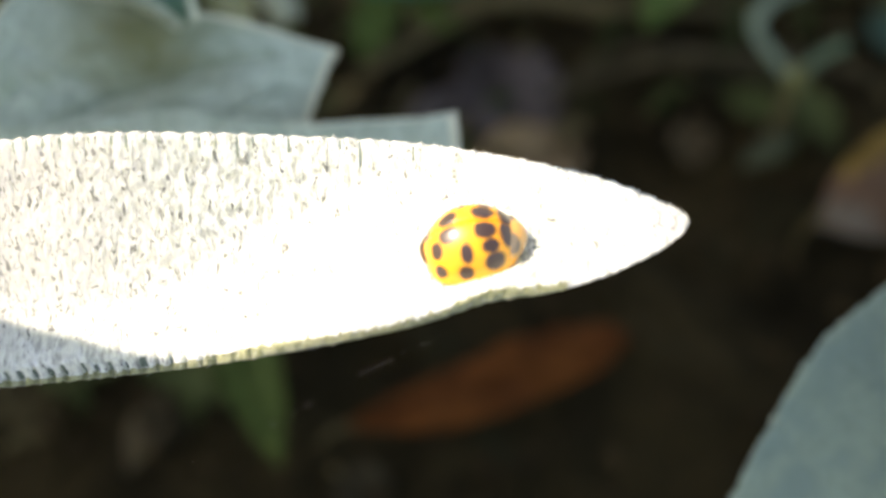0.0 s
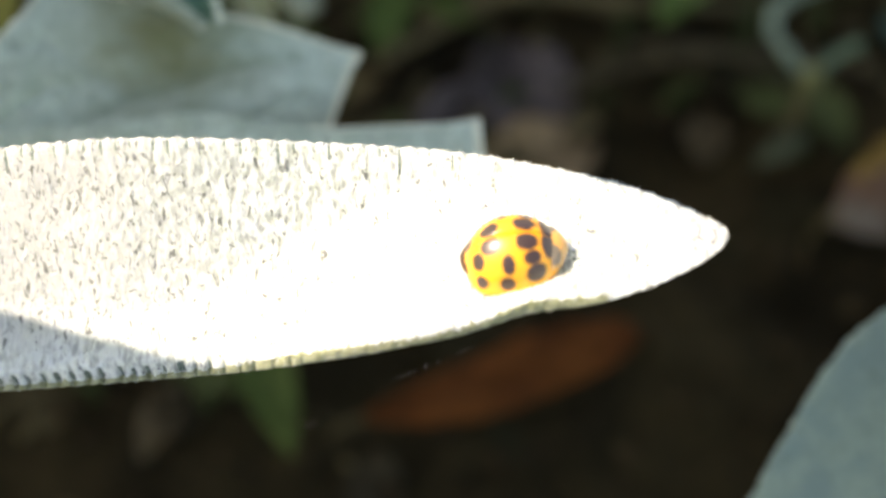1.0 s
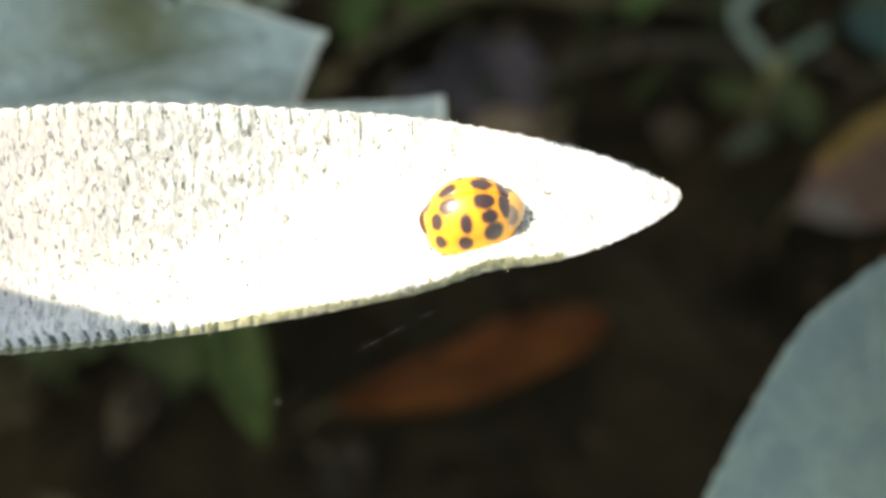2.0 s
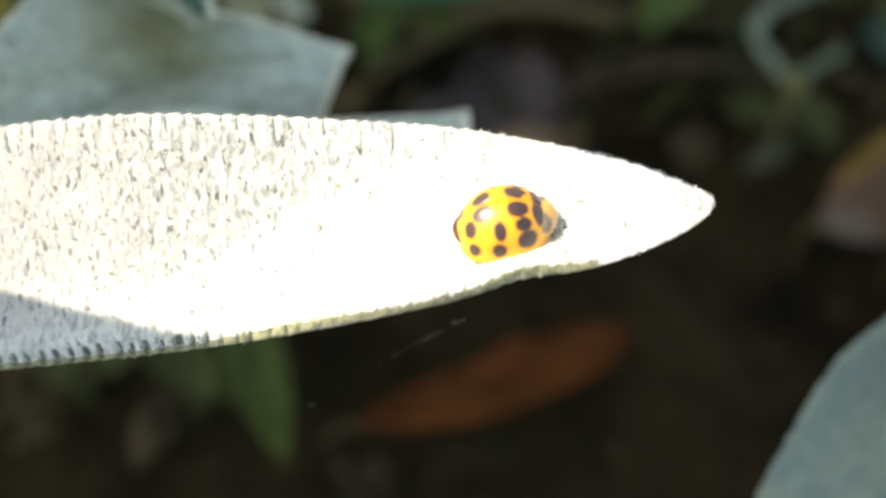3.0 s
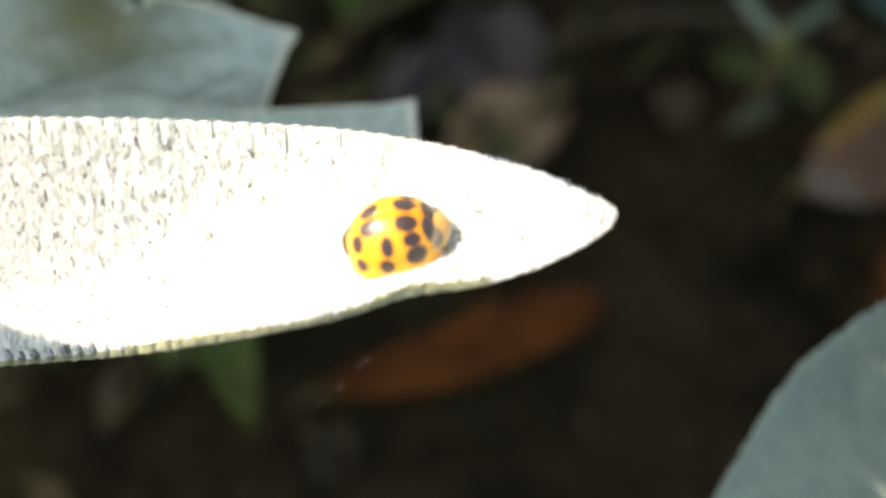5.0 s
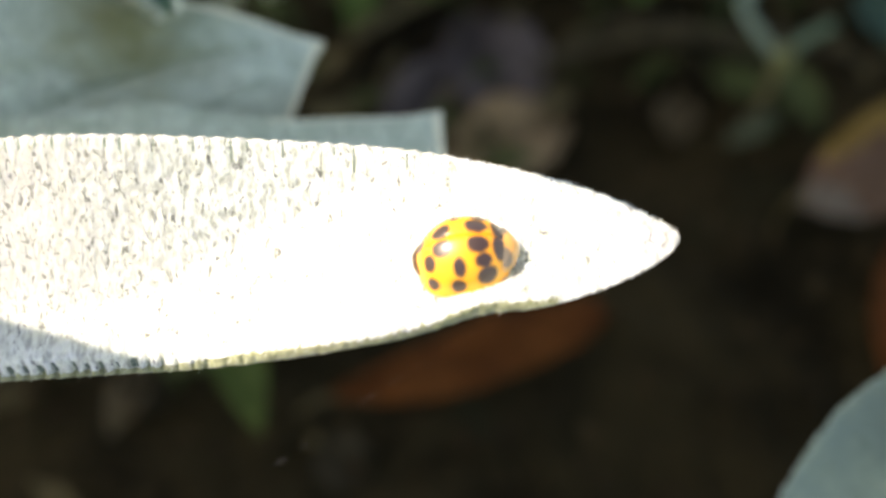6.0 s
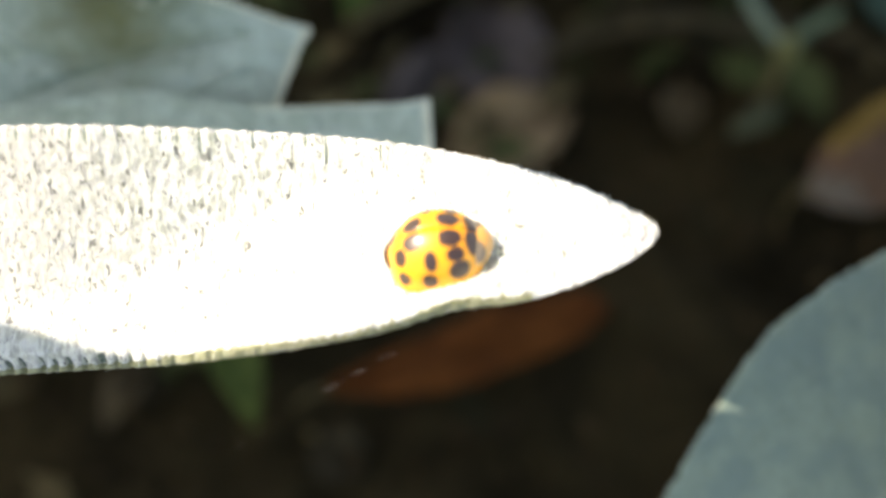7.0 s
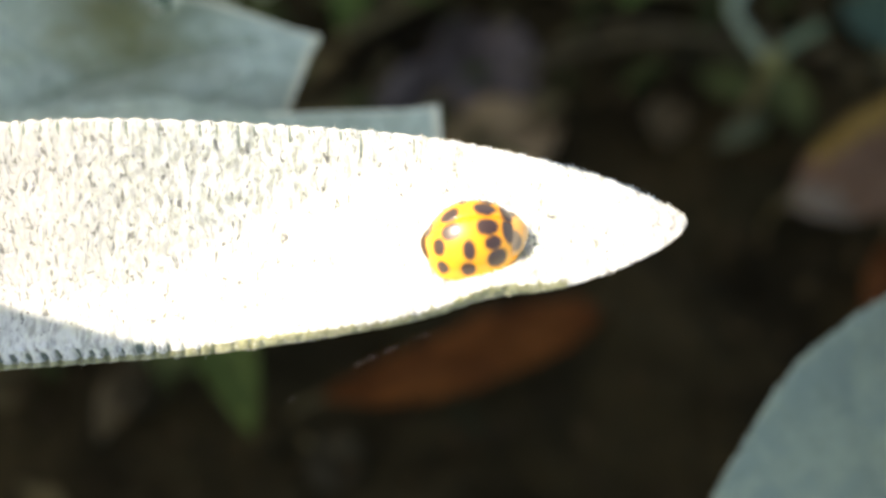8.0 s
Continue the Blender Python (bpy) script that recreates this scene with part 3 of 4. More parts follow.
part("stem", tube(line_3, taper(len(line_3), 0.003, 0.0016), 10), STALK, plant_2)
part("stem", tube(line_2, taper(len(line_2), 0.003, 0.0015), 10), STALK, plant_2)


# ---- the ladybird ----
BUG = slant(2.4, 1.65, -68.0)
AHEAD, BACK = Vector((0.9924, 0.1191, 0.0298)), Vector((-0.091, 0.5514, 0.8292))


def bug_pose():
    f = slant_turn(AHEAD).normalized()
    d = slant_turn(BACK)
    d = (d - f * f.dot(d)).normalized()
    l = d.cross(f)
    m = Matrix((f, l, d)).transposed().to_4x4()
    m.translation = BUG
    return m


ladybird = new("ladybird")
ladybird.empty_display_size = 0.002
ladybird.matrix_basis = bug_pose()
tagged(ladybird, "orange ladybird with black spots resting on the woolly leaf", "ladybird")

# spots of one wing case, in millimetres: along, out from the seam, height, half length, half width
SPOTS = [
    (-1.36, 0.64, 2.46, 0.77, 0.58), (0.93, 0.70, 2.58, 0.77, 0.59), (2.3, 0.64, 1.74, 0.62, 0.86),
    (-2.20, 1.14, 1.63, 0.44, 0.59), (-0.39, 1.89, 1.96, 0.40, 0.68), (1.16, 1.58, 2.03, 0.58, 0.47),
    (1.30, 2.15, 1.2, 0.7, 0.62), (-2.01, 1.96, 0.67, 0.50, 0.48), (-0.56, 2.49, 0.86, 0.47, 0.53),
]
A_MM, B_MM, H_MM = 3.13, 2.69, 2.81


def wing_case(side):
    """One domed half; side is 1 for its left and -1 for its right."""
    bm = bmesh.new()
    layer = bm.verts.layers.float.new("spot")
    nu, nv = 150, 110
    rows = []
    for i in range(nu + 1):
        row = []
        # from the tail round to the collar
        t = -1 + 1.88 * i / nu
        for j in range(nv + 1):
            a = math.pi / 2 * j / nv
            # the near case bulges at its tail margin, the far one is tucked in
            rim = (j / nv) ** 3 * soft_step(-t, 0.1, 0.8)
            r = math.sqrt(max(0.0, 1 - abs(t) ** (2.15 + (1.6 * rim if side < 0 else -0.35 * soft_step(-t, 0.1, 0.7)))))
            seam = 0.16 * math.exp(-((j / nv) * 30) ** 2)
            flare = 1 + 0.05 * math.exp(-(((1 - j / nv) * 9) ** 2))
            p = Vector((A_MM * t, side * (B_MM * r * math.sin(a) * flare + 0.022), H_MM * r * math.cos(a) - seam * r))
            vert = bm.verts.new(p / 1000)
            best = 0.0
            for k, (x, y, z, rx, ry) in enumerate(SPOTS):
                if side > 0 and k == 3:
                    x, y, z = x - 0.45, y - 0.5, z - 0.5
                q = p - Vector((x, side * y, z))
                across = math.hypot(q.y, q.z)
                rad = math.hypot(q.x / rx, across / ry)
                rad += 0.12 * noise.noise((q.x * 3 + k * 5, across * 3, side * 2.0))
                best = max(best, 1 - rad * 0.5)
            vert[layer] = best
            row.append(vert)
        rows.append(row)
    for i in range(nu):
        for j in range(nv):
            quad = (rows[i][j], rows[i + 1][j], rows[i + 1][j + 1], rows[i][j + 1])
            bm.faces.new(quad if side < 0 else tuple(reversed(quad)))
    # folded-in rim that gives the case its thickness
    for edge in (0, nv):
        inner = [bm.verts.new(rows[i][edge].co * (0.93 if edge else 1.0) - Vector((0, 0, 0.0 if edge else 0.00012))) for i in range(nu + 1)]
        for i in range(nu):
            quad = (rows[i][edge], inner[i], inner[i + 1], rows[i + 1][edge])
            bm.faces.new(quad if (side < 0) == (edge == 0) else tuple(reversed(quad)))
    bmesh.ops.remove_doubles(bm, verts=bm.verts, dist=1e-9)
    return bm


def bug_part(name, bm, material, label="", parent=None):
    return finish(name, bm, material, parent or ladybird, label)


def lump(centre, radii, segs=28, rings=18, squash=0.0):
    bm = bmesh.new()
    bmesh.ops.create_uvsphere(bm, u_segments=segs, v_segments=rings, radius=1)
    for v in bm.verts:
        c = v.co.copy()
        if squash and c.z < 0:
            c.z *= squash
        c *= 1 + 0.03 * noise.noise(c * 2.2)
        v.co = Vector((c.x * radii[0] + centre[0], c.y * radii[1] + centre[1], c.z * radii[2] + centre[2])) / 1000
    return bm


bug_part("wing_case", wing_case(-1), SHELL, "glossy orange wing case with black spots")
bug_part("wing_case", wing_case(1), SHELL, "glossy orange wing case with black spots")
bug_part("underside", lump((-0.62, 0.0, 0.36), (2.76, 2.1, 0.85), 32, 16, 0.7), LEG)


def collar_plate():
    """The plate behind the head, with a dark mark at each side."""
    bm = lump((2.46, -0.14, 0.64), (1.08, 1.66, 1.0), 72, 48, 0.4)
    layer = bm.verts.layers.float.new("spot")
    for v in bm.verts:
        # narrower towards the head
        v.co.y *= 1 - 0.3 * soft_step(v.co.x * 1000, 2.6, 3.6)
        p = v.co * 1000
        v[layer] = 1 - 0.5 * math.hypot((p.x - 2.53) / 0.46, math.hypot(abs(p.y) - 1.08, p.z - 1.2) / 0.7)
    return bm


bug_part("collar", collar_plate(), COLLAR, "cream collar plate with a grey mark at each side")
head = bug_part("head", lump((2.72, 0, 0.1), (0.4, 0.58, 0.3), 28, 18), BLACK)
for s in (-1, 1):
    bug_part("eye", lump((2.86, s * 0.46, 0.22), (0.18, 0.18, 0.2), 16, 12), BLACK, parent=head)
    line = bend([Vector((2.98, s * 0.3, 0.13)) / 1000, Vector((3.16, s * 0.5, 0.12)) / 1000, Vector((3.18, s * 0.62, 0.02)) / 1000], 5)
    bug_part("antenna", tube(line, taper(len(line), 0.00004, 0.00006), 6), LEG, parent=head)
    for x, reach in ((1.5, 0.4), (0.2, 0.1), (-1.1, -0.3)):
        line = bend([Vector((x, s * 1.5, 0.1)) / 1000, Vector((x + reach * 0.6, s * 2.1, 0.15)) / 1000, Vector((x + reach, s * 2.4, -0.2)) / 1000, Vector((x + reach * 1.5, s * 2.5, -0.34)) / 1000], 5)
        bug_part("leg", tube(line, taper(len(line), 0.00016, 0.00007), 8), LEG)

# ---- spider thread hung under the leaf ----
THREAD_AT = slant(4.5, -1.65, -66.5)
thread = thing("spider_thread", THREAD_AT, "thin glinting strand of spider silk hung from the leaf margin", "spider thread")
HANG = radians(26.5)


def silk_run(near, far, radius):
    """A run of silk from near to far, in millimetres along the strand from where it is tied."""
    line = []
    for k in range(9):
        r = near + (far - near) * k / 8
        sag = 0.12 * math.sin(r * 0.5) + 0.05 * math.sin(r * 1.7)
        line.append(THREAD_AT + slant_turn((-math.cos(HANG) * r + math.sin(HANG) * sag, -math.sin(HANG) * r - math.cos(HANG) * sag, 0)))
    return tube(line, [radius] * len(line), 5)


part("strand", silk_run(0.0, 22.0, 0.00000018), silk, thread)
# thicker runs of silk stand in for glints along the strand
for near, far, size in ((10.5, 10.15, 8.0), (9.9, 9.0, 4.6), (8.6, 7.4, 5.0), (6.4, 5.2, 3.5), (16.9, 16.2, 6.0), (15.2, 14.6, 3.0)):
    part("silk_glint", silk_run(near, far, size * 0.33e-6), silk, thread)


# ---- dead leaves and weeds on the soil ----
def dead_leaf(base, tip, width, material, label, height=0.01, lean=(0, -0.2, 1), cup=0.25, arch=0.05, wave=0.07, seed=0, belly=0.5, lift=0.0):
    """A curled dead leaf that lies on the soil, with its midrib and a dry stalk."""
    foot = Vector((base[0] / 1000, base[1] / 1000, 0))
    ob = thing("dead_leaf", foot, label, "dead leaf", "dead leaves on the soil")
    a, b = Vector((base[0] / 1000, base[1] / 1000, height)), Vector((tip[0] / 1000, tip[1] / 1000, height))
    bm = blade(a, b, lean, width / 1000, belly, 0.8, cup, arch, wave, 0.0, seed, 40, 18, 0.0005)
    drop = Vector((0, 0, -min(v.co.z for v in bm.verts) - 0.003 + lift))
    bmesh.ops.translate(bm, verts=bm.verts, vec=drop)
    part("blade", bm, (material, material), ob)
    up = (Vector(lean) - (b - a).normalized() * (b - a).normalized().dot(Vector(lean))).normalized()
    rib = [a.lerp(b, k / 10) + up * (arch * (b - a).length * math.sin(math.pi * k / 10) + 0.0003) + drop for k in range(11)]
    part("midrib", tube(rib, taper(11, 0.0006, 0.0003), 6), material, ob)
    stalk = bend([rib[0], rib[0] - (b - a) * 0.08 + Vector((0, 0, 0.001)), rib[0] - (b - a) * 0.17 - Vector((0, 0, 0.001))], 4)
    part("stalk", tube(stalk, taper(len(stalk), 0.0007, 0.0005), 6), LITTER, ob)
    return ob


def world_mm(x, y, z):
    return Vector((x, y, z)) / 1000


def torn_leaf(low, high, materials, label, turned=None, bulge=1.0, wave=1.5, seed=0, curl=0.0):
    """A withered leaf on the soil between two uneven margins, with a dry stalk at its narrow end."""
    foot = Vector((low[0][0] / 1000, low[0][1] / 1000, 0))
    ob = thing("dead_leaf", foot, label, "dead leaf", "dead leaves on the soil")
    part("blade", sheet(low, high, world_mm, 60, 26, 0.0005, bulge, wave, 0.3, seed, turned, (((0.02, 0.5), (0.98, 0.6), 0.5),), curl), materials, ob)
    a, b = (Vector(low[0]) + Vector(high[0])) / 2000, (Vector(low[1]) + Vector(high[1])) / 2000
    line = bend([a + (b - a) * 0.1, a - (b - a) * 0.25, a - (b - a) * 0.6 - Vector((0, 0, a.z + 0.001))], 4)
    part("stalk", tube(line, taper(len(line), 0.0007, 0.0005), 6), LITTER, ob)
    return ob


RUST_LOW = [(-14.6, 64.5, 3.0), (-4.1, 64.5, 1.5), (4.7, 65.7, 1.0), (16.4, 70.2, 1.0), (25.2, 74.2, 2.0), (30.1, 78.6, 3.0)]
RUST_HIGH = [(-14.5, 65.7, 3.5), (-7.5, 70.0, 4.0), (1.4, 74.3, 4.5), (10.4, 78.0, 5.0), (18.7, 80.7, 5.0), (27.6, 81.8, 4.0)]
torn_leaf(RUST_LOW, RUST_HIGH, (RUST, RUST), "rust-brown withered leaf lying on dark soil", seed=21)


def curled_kind(u, v):
    """The ochre rolled rim, and the ashen worn end of the curled leaf."""
    n = 0.1 * noise.noise((u * 6, v * 6, 3.0))
    return 1 if v + n > 0.76 and u > 0.2 else 2 if u + 0.6 * v + n < 0.42 else 0


CURLED_LOW = [(63.5, 99.0, 6.0), (68.1, 96.8, 5.0), (73.8, 96.0, 4.0), (78.7, 97.6, 3.0), (85.4, 100.7, 1.0), (96.4, 106.8, 0.0)]
CURLED_HIGH = [(63.7, 99.9, 9.0), (64.9, 102.8, 14.0), (68.2, 105.1, 18.0), (72.8, 107.8, 20.0), (80.9, 111.6, 21.0), (90.2, 116.1, 20.0)]
torn_leaf(CURLED_LOW, CURLED_HIGH, (PINK, OCHRE, ASHEN), "brown curled dead leaf with ochre rim and ashen end", curled_kind, 2.0, 1.5, 24, 0.0)
dead_leaf((10, 148), (17, 119), 21, MAUVE, "grey-violet withered leaf on dark soil", 0.008, (0, -0.4, 1), 0.15, 0.06, 0.06, 22)
dead_leaf((4, 112), (27, 122), 17, TAN, "tan dry leaf among the litter", 0.006, (0, -0.5, 1), 0.15, 0.05, 0.06, 23)
dead_leaf((84, 96), (78, 62), 16, RUST, "dark rust-brown dead leaf", 0.004, (0.1, -0.2, 1), 0.15, 0.05, 0.07, 25)
dead_leaf((-72, 70), (-60, 84), 12, LITTER, "dull brown dry leaf among the litter", 0.004, (0, -0.3, 1), 0.2, 0.05, 0.07, 31)
dead_leaf((-8, 118), (8, 138), 12, MAUVE, "grey-violet withered leaf on dark soil", 0.004, (0.3, -0.3, 1), 0.15, 0.05, 0.07, 26)
dead_leaf((47.8, 129), (46.8, 117.5), 7.8, DRY_BROWN, "small brown dry leaf", 0.004, (0, -0.3, 1), 0.2, 0.05, 0.05, 27)
dead_leaf((-59, 53), (-52, 47.5), 5, LITTER, "dull brown dry leaf among the litter", 0.004, (0, -0.3, 1), 0.2, 0.05, 0.07, 33)
dead_leaf((-47, 64), (-40, 72), 5, DULL_BROWN, "dull brown dry leaf among the litter", 0.004, (0, -0.3, 1), 0.2, 0.05, 0.07, 34)
dead_leaf((-16.5, 59.5), (-8.5, 53.5), 9.5, DULL_BROWN, "small dull brown dry leaf", 0.004, (0, -0.3, 1), 0.2, 0.05, 0.07, 39)
dead_leaf((-68, 66), (-61, 74), 7, LITTER, "small brown dry leaf", 0.004, (0, -0.3, 1), 0.2, 0.05, 0.07, 37)
dead_leaf((-45, 74.5), (-49.5, 61), 6, DRY_BROWN, "small brown dry leaf", 0.004, (0, -0.3, 1), 0.2, 0.05, 0.07, 38)


def weed(root, leaves, material, label, stalk=BARK):
    """A small weed: a thin stem at its root and leaves at (base, tip, width), all in millimetres."""
    base = Vector((root[0], root[1], -3)) / 1000
    ob = thing("weed", base, label, "weed", "weeds")
    for k, (a, b, width) in enumerate(leaves):
        a, b = Vector(a) / 1000, Vector(b) / 1000
        line = bend([base, base.lerp(a, 0.5) + Vector((0, 0, 0.004)), a + (b - a) * 0.08], 6)
        part("stem", tube(line, taper(len(line), 0.0009, 0.0006), 7), stalk, ob)
        part("leaf", blade(a, b, (0, -0.5, 1), width / 1000, 0.45, 0.8, 0.15, 0.08, 0.03, 0.0, root[0] + k, 36, 16, 0.0004), (material, material), ob)
    return ob


weed((-28, 88), [((-33.8, 88, 9), (-25.0, 59, 3), 9.6)], DARK_GREEN, "weed with one long pointed green leaf", LITTER_GREEN)
weed((-40, 84), [((-46, 86, 8), (-36, 68, 6), 9)], LITTER_GREEN, "weed with one pointed green leaf", LITTER_GREEN)
weed((-58, 72), [((-60, 72, 4), (-66, 84, 6), 7), ((-56, 74, 4), (-50, 84, 7), 8)], LITTER_GREEN, "small dull green weed", LITTER_GREEN)
weed((-40, 70), [((-42, 72, 3), (-46, 82, 7), 8), ((-38, 70, 3), (-32, 76, 6), 6)], LITTER_GREEN, "small dull green weed", LITTER_GREEN)
weed((-74, 80), [((-74, 82, 3), (-68, 92, 7), 8), ((-76, 78, 3), (-80, 68, 6), 6)], LITTER_GREEN, "small dull green weed", LITTER_GREEN)
weed((-8, 156), [((-8, 148, 18), (-13, 128, 17), 8), ((-4, 150, 8), (4, 146, 6), 4)], GREEN, "weed with narrow green leaves", LITTER_GREEN)
weed((0, 172), [((-26, 150, 22), (21, 147, 21), 18)], DEEP_GREEN, "weed with a broad deep green leaf", LITTER_GREEN)
weed((46, 166), [((50, 160, 12), (38, 137, 14), 11)], GREEN, "weed with a rounded green leaf", LITTER_GREEN)
weed((90, 160), [((90, 158, 14), (84, 134, 12), 10)], LITTER_GREEN, "dull green weed with one long leaf", LITTER_GREEN)
weed((-62, 126), [((-61, 117, 74), (-55, 83, 62), 19)], OLIVE, "tall weed with a yellowing olive leaf", LITTER_GREEN)
weed((-36, 128), [((-34, 118, 66), (-23.5, 96, 56.6), 9)], UNDER, "tall weed with a pale olive leaf", LITTER_GREEN)
weed((66, 121), [((53, 128.4, 5), (64.5, 121.2, 6), 6), ((66, 128.5, 6), (70, 114, 6), 7.5)], LITTER_GREEN, "dull green weed with narrow spreading leaves", LITTER_GREEN)
weed((64, 118), [((63.5, 117.8, 6), (53, 111, 6), 4.2)], SAGE_WEED, "small weed with one narrow grey-green leaf", LITTER_GREEN)
weed((92, 134), [((78, 137, 15), (92, 123, 16), 11)], DARK_TEAL, "weed with a dark blue-green leaf", LITTER_GREEN)
weed((30, 168), [((26, 160, 12), (56, 150, 14), 8), ((60, 160, 14), (92, 150, 14), 8)], LITTER_GREEN, "dull green weed with long leaves", LITTER_GREEN)


def twig(points, radii, material, label, name="twig"):
    line = bend([Vector(p) / 1000 for p in points], 7)
    r = np.interp(np.linspace(0, 1, len(line)), np.linspace(0, 1, len(radii)), radii) / 1000
    bm = tube(line, list(r), 9)
    for v in bm.verts:
        v.co += Vector((0, 0, 1)) * 0.0004 * noise.noise(v.co * 300)
    base = Vector((points[0][0] / 1000, points[0][1] / 1000, 0))
    return tagged(finish(name, bm, material, base=base), label, "twig", "fallen twigs")


fork = thing("forked_stem", (0.0595, 0.121, 0.0), "pale grey-green forked weed stem", "stem")
for pts, r0, r1, tone in (([(60, 118, 20), (57, 121.8, 21.5), (54.4, 127, 23), (56.2, 131.2, 24), (60.8, 133.8, 25), (67, 136, 26)], 1.0, 1.3, DULL_SAGE), ([(60, 118, 20), (64.4, 122.4, 20.5), (69.5, 124.7, 21.5)], 1.1, 1.3, STEM_GREEN)):
    line = bend([Vector(p) / 1000 for p in pts], 7)
    part("branch", tube(line, taper(len(line), r0 / 1000, r1 / 1000), 9), tone, fork)
line = bend([Vector(p) / 1000 for p in ((60, 120.5, -3), (60.5, 119.1, 8), (60, 118, 20.4))], 7)
part("stalk", tube(line, taper(len(line), 0.0013, 0.0011), 9), BARK, fork, "dark dry lower stalk")
part("node", tube([Vector(p) / 1000 for p in ((59.9, 118.4, 17.5), (60, 118, 19), (60.1, 118.1, 21), (60.3, 118.7, 22.5))], [0.0011, 0.002, 0.002, 0.0012], 10), NODE, fork, "yellow-green swollen node")
twig([(24, 133, 4), (38, 139, 7), (52, 137, 6), (66, 130, 2)], [0.7, 0.9, 0.9, 0.6], DARK_BARK, "thin dry twig arched over the soil")
twig([(-37, 136, -3), (-33.5, 129, 40), (-27.5, 118, 50), (-20.4, 108.6, 46.5)], [1.0, 1.3, 1.7, 2.1], STALK, "pale broken stalk standing in the soil")
twig([(-14, 138, 3), (10, 152, 6), (34, 160, 5), (60, 163, 3)], [1.2, 1.5, 1.4, 1.0], BARK, "thin dry twig across the litter")
twig([(-6, 150, 4), (16, 151, 8), (38, 149, 7), (58, 152, 3)], [1.2, 1.7, 1.6, 1.0], BARK, "thin dry twig across the litter")
twig([(40, 158, 3), (62, 155, 9), (84, 157, 8), (108, 160, 3)], [1.5, 1.9, 1.8, 1.2], BARK, "thin dry twig across the litter")
twig([(20, 131, 3), (40, 134, 8), (62, 134, 8), (90, 131, 3)], [0.7, 1.0, 1.0, 0.7], DARK_BARK, "thin dry twig across the litter")


def scatter(name, count, material, label, category, size, seed, leafy):
    """Loose bits on the soil, too many to count."""
    rng = random.Random(seed)
    bm = bmesh.new()
    for _ in range(count):
        x, y = rng.uniform(-0.13, 0.13), rng.uniform(0.03, 0.23)
        if leafy and y < 0.105 and (x > -0.02 or rng.random() < 0.85):
            continue
        s = rng.uniform(*size)
        m = Matrix.Translation((x, y, rng.uniform(-0.002, 0.003))) @ Euler((rng.gauss(0, 0.5), rng.gauss(0, 0.5), rng.uniform(0, 6.28))).to_matrix().to_4x4()
        if leafy:
            pts = [(-1, 0, 0), (-0.4, 0.34, 0.12), (0.3, 0.36, 0.1), (1, 0, -0.05), (0.3, -0.36, 0.12), (-0.4, -0.34, 0.1)]
            pts = [m @ (Vector(p) * s * rng.uniform(0.8, 1.2)) for p in pts]
            if x > 0.03 and y < 0.13:
                continue
            mid = bm.verts.new(m @ Vector((0, 0, 0.0)))
            ring = [bm.verts.new(p) for p in pts]
            for a, b in zip(ring, ring[1:] + ring[:1]):
                bm.faces.new((mid, b, a))
        else:
            pts = [Vector((rng.uniform(-1, 1), rng.uniform(-1, 1), rng.uniform(-0.8, 0.8))).normalized() * s * rng.uniform(0.6, 1) for _ in range(7)]
            vs = [bm.verts.new(m @ p) for p in pts]
            bmesh.ops.convex_hull(bm, input=vs)
    tagged(finish(name, bm, material, smooth=False), label, category, kind="stuff")


scatter("soil_crumbs", 900, CRUMB, "loose dark crumbs of soil", "soil", (0.0006, 0.0028), 31, False)
scatter("leaf_litter", 800, LITTER, "small brown bits of dead leaves on the soil", "leaf litter", (0.002, 0.007), 32, True)
scatter("small_weeds", 330, LITTER_GREEN, "small dull green weed leaves on the soil", "weeds", (0.002, 0.008), 33, True)

# ---- an unseen taller bush behind, added to keep the sun off the soil ----
BUSH_FOOT = Vector((-0.22, 0.36, -0.004))
bush = thing("bush", BUSH_FOOT, "unseen leafy green bush, added to shade the woolly plants and soil", "bush")


def bush_leaf_mesh():
    bm = blade((0, 0, 0), (0, 0.075, 0), (0, 0, 1), 0.052, 0.48, 0.6, 0.05, 0.06, 0.03, 0.0, 41, 20, 10, 0.0006)
    mesh = bpy.data.meshes.new("leaf")
    bm.to_mesh(mesh)
    bm.free()
    mesh.materials.append(GREEN), mesh.materials.append(GREEN)
    mesh.polygons.foreach_set("use_smooth", [True] * len(mesh.polygons))
    return mesh


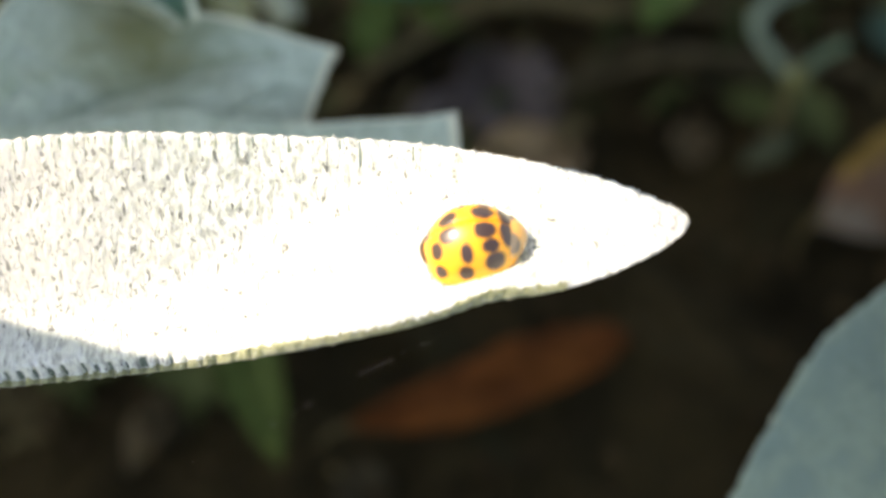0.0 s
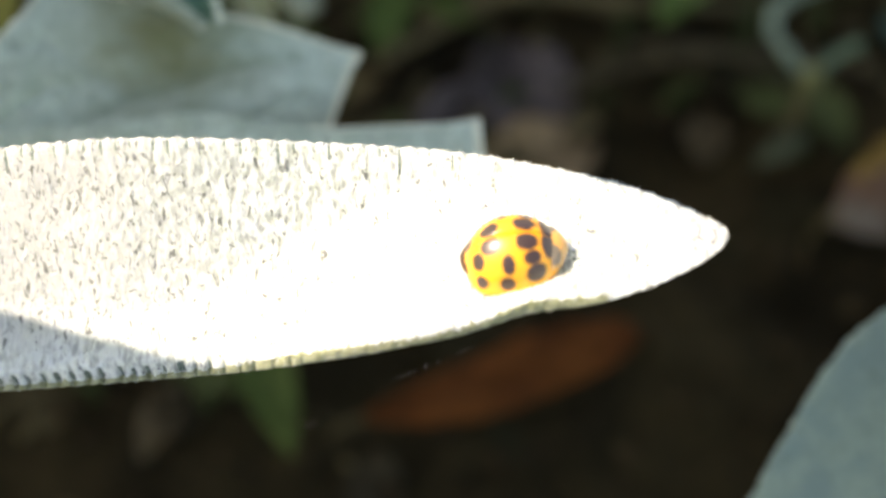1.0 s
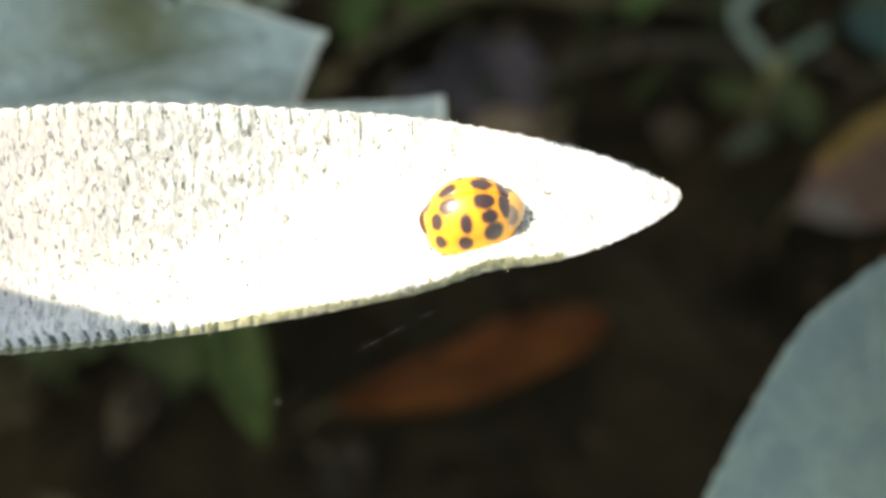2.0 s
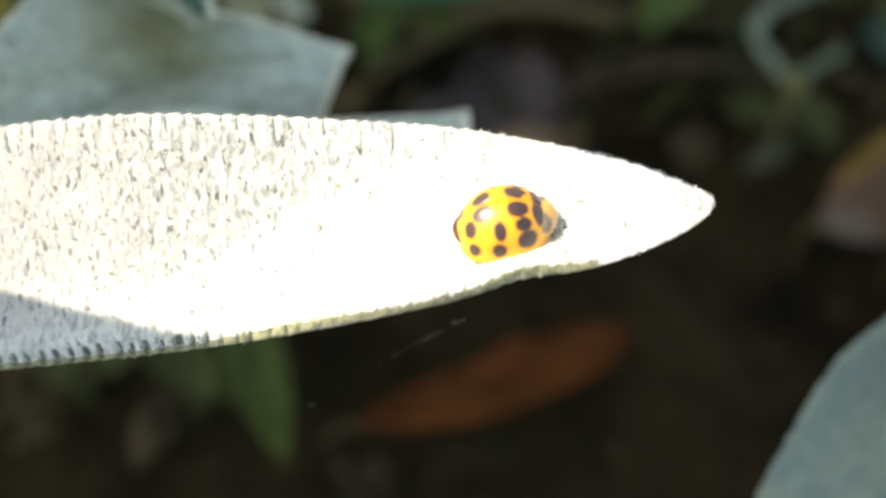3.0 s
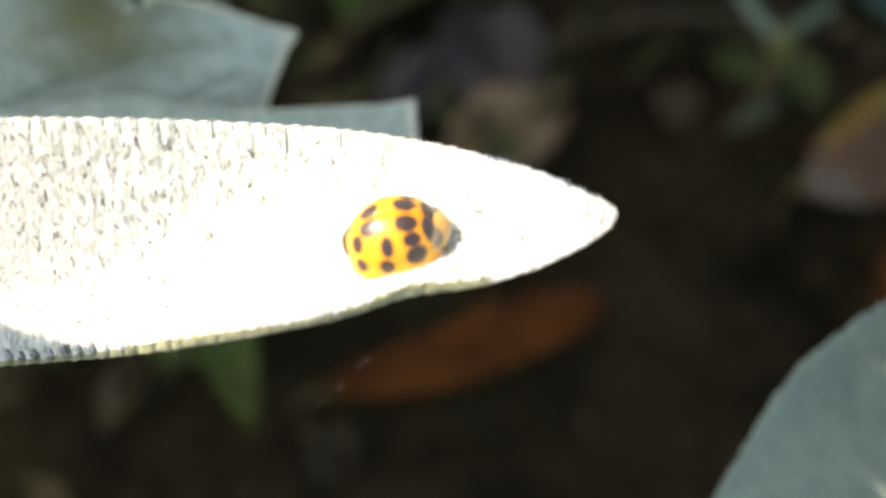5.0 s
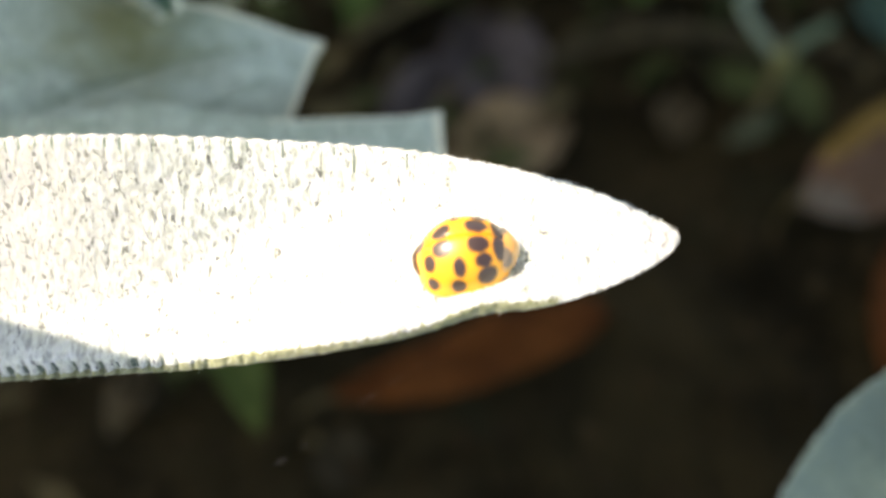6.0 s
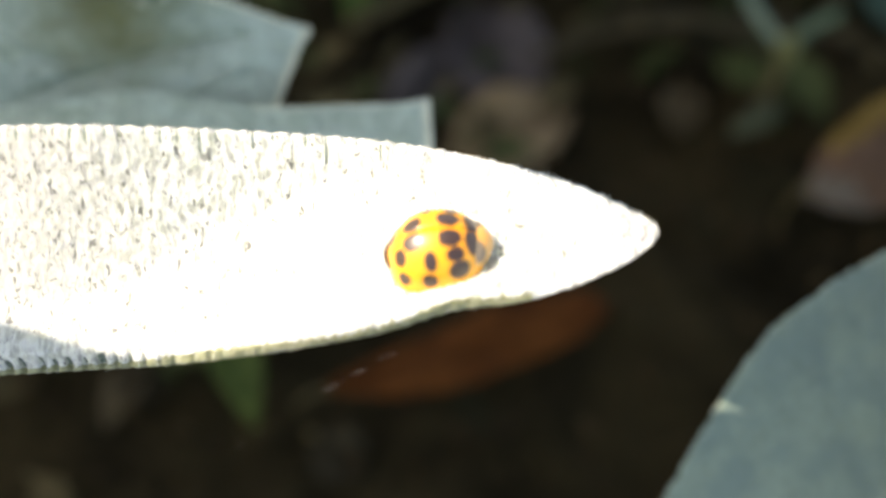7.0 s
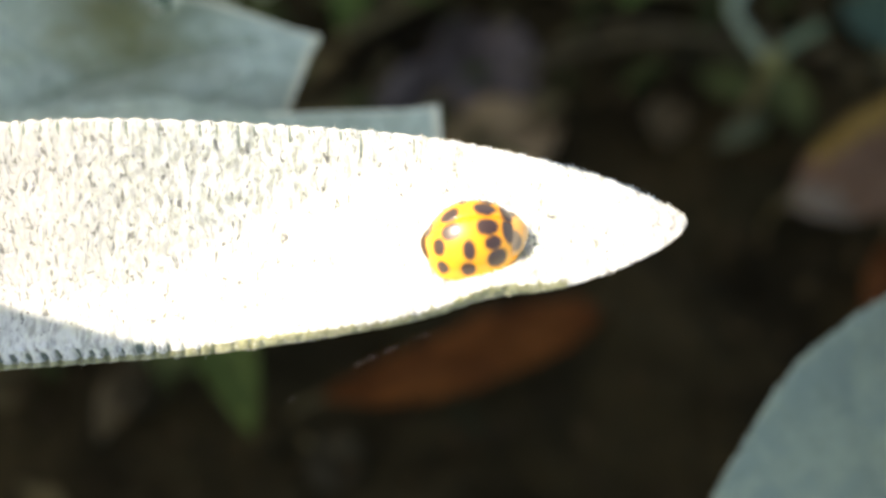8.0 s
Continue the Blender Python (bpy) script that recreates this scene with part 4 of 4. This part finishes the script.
def bush_leaves():
    rng = random.Random(7)
    mesh = bush_leaf_mesh()
    rows = [(11, 40, 0.0), (15, 20, 8), (34, 12, 0), (62, 10, 14), (92, 10, 0)]
    for n, (b, count, lift) in enumerate(rows):
        step = 340 / count
        for col in range(count):
            a = -150 + step * (col + (0.5 if n % 2 else 0)) + rng.uniform(-3, 3)
            foot = sunward(a, b - (0 if n > 1 or a < 27 else 3) + 72 + rng.uniform(0, 2), 300 + lift + rng.uniform(-4, 4))
            ahead = (-E2 + E1 * rng.gauss(0, 0.08)).normalized()
            up = (SUN + E1 * rng.gauss(0, 0.12) + E2 * 0.1).normalized()
            side = ahead.cross(up).normalized()
            up = side.cross(ahead)
            m = Matrix((side, ahead, up)).transposed().to_4x4()
            m.translation = foot - BUSH_FOOT
            ob = new("leaf", mesh)
            ob.parent = bush
            ob.matrix_basis = m
    for col in range(5):
        head = sunward(-110 + 60 * col, 160, 280)
        line = bend([BUSH_FOOT + Vector((0.01 * (col - 2), 0, 0)), BUSH_FOOT.lerp(head, 0.5) + Vector((0, 0.03, 0)), head, head - E2 * 0.15], 6)
        part("branch", tube(line, taper(len(line), 0.004, 0.0015), 8), BARK, bush)


bush_leaves()
# one low leaf, also unseen, added to shade the foot of the sunlit leaf
part("leaf", blade(sunward(-60, -6.8, 75), sunward(-3.1, -6.2, 75), SUN, 0.0252, 0.35, 1.0, 0.03, 0.0, 0.004, 0.0, 11, 50, 24, 0.0008), (GREEN, GREEN), bush)
low_branch = bend([BUSH_FOOT, BUSH_FOOT.lerp(sunward(-75, -7, 77), 0.6) + Vector((-0.03, 0.02, 0.02)), sunward(-75, -7, 77), sunward(-59, -6.8, 74.6)], 6)
part("branch", tube(low_branch, taper(len(low_branch), 0.003, 0.001), 8), BARK, bush)


# ---- what moves ----
def motions():
    SWAY = [
        (0.0, 0.00, -0.00),
        (0.2, -1.61, -4.90),
        (0.5, 0.1, -0.7),
        (0.7, 0.57, -3.30),
        (1.0, -0.21, 0.19),
        (1.2, 0.61, -1.43),
        (1.5, 0.29, -1.91),
        (1.7, 0.67, -0.97),
        (2.8, -1.72, 0.21),
        (3.0, 0.28, -2.80),
        (3.2, -1.77, -0.56),
        (3.5, 1.58, -3.12),
        (3.8, -0.90, 0.35),
        (4.0, 2.61, -5.26),
        (4.2, 2.68, -6.04),
        (4.5, 1.65, -2.91),
        (4.8, 3.85, -4.81),
        (5.0, 1.68, -4.31),
        (5.2, 4.88, -7.37),
        (6.3, 1.61, -6.29),
        (6.5, 0.58, -0.46),
        (6.7, -0.26, -2.01),
        (7.0, -2.60, 0.05),
        (7.2, 0.10, -3.25),
        (7.5, -1.87, -0.26),
        (7.7, 0.06, -3.50),
        (8.0, -0.48, -3.17),
    ]
    STIR = [
        (0.0, 0.35, 0.71),
        (0.2, 0.35, 0.79),
        (0.5, 0.96, -1.43),
        (0.7, 0.11, -0.09),
        (1.0, 0.04, 0.28),
        (1.2, -0.04, 0.20),
        (1.5, -0.37, 0.31),
        (1.7, -0.24, 0.42),
        (2.8, -0.07, 0.27),
        (3.0, -0.17, 0.36),
        (3.2, -0.11, 0.10),
        (3.5, -0.12, -0.22),
        (3.8, -0.15, -0.11),
        (4.0, -0.40, -0.53),
        (4.2, 0.13, -0.28),
        (4.5, 0.01, 0.03),
        (4.8, -0.10, 0.43),
        (5.0, 0.72, -0.64),
        (5.2, -0.03, -0.04),
        (6.3, -0.19, -0.22),
        (6.5, -0.17, -0.01),
        (6.7, -0.08, -0.05),
        (7.0, -0.03, 0.06),
        (7.2, -0.02, -0.12),
        (7.5, 0.29, -0.03),
        (7.7, -0.32, -0.01),
        (8.0, -0.36, -0.19),
    ]
    SWING = [
        (0.0, 26.5),
        (0.2, 27.3),
        (0.5, 26.6),
        (0.7, 25.7),
        (1.0, 24.7),
        (1.2, 24.3),
        (1.5, 35.2),
        (1.7, 33.2),
        (2.8, 24.0),
        (3.0, 28.0),
        (3.2, 26.3),
        (3.5, 25.7),
        (3.8, 31.8),
        (4.0, 41.5),
        (4.2, 39.2),
        (4.5, 32.6),
        (4.8, 41.3),
        (5.0, 45.5),
        (5.2, 39.1),
        (6.3, 33.7),
        (6.5, 31.5),
        (6.7, 25.2),
        (7.0, 30.3),
        (7.2, 31.7),
        (7.5, 28.5),
        (7.7, 30.9),
        (8.0, 25.1),
    ]
    axis = slant_turn((0, 0, 1))
    walk(thread, [(t, Matrix.Translation(THREAD_AT) @ Matrix.Rotation(radians(a - 26.5), 4, axis)) for t, a in SWING])
    walk(sway_leaf, [(t, Matrix.Translation(slant_turn((dx, dy, 0)))) for t, dx, dy in SWAY])
    for leaf in (back_leaf, low_leaf, top_leaf, fold_leaf):
        walk(leaf, [(t, Matrix.Translation(slant_turn((dx, dy, 0)))) for t, dx, dy in STIR])


motions()
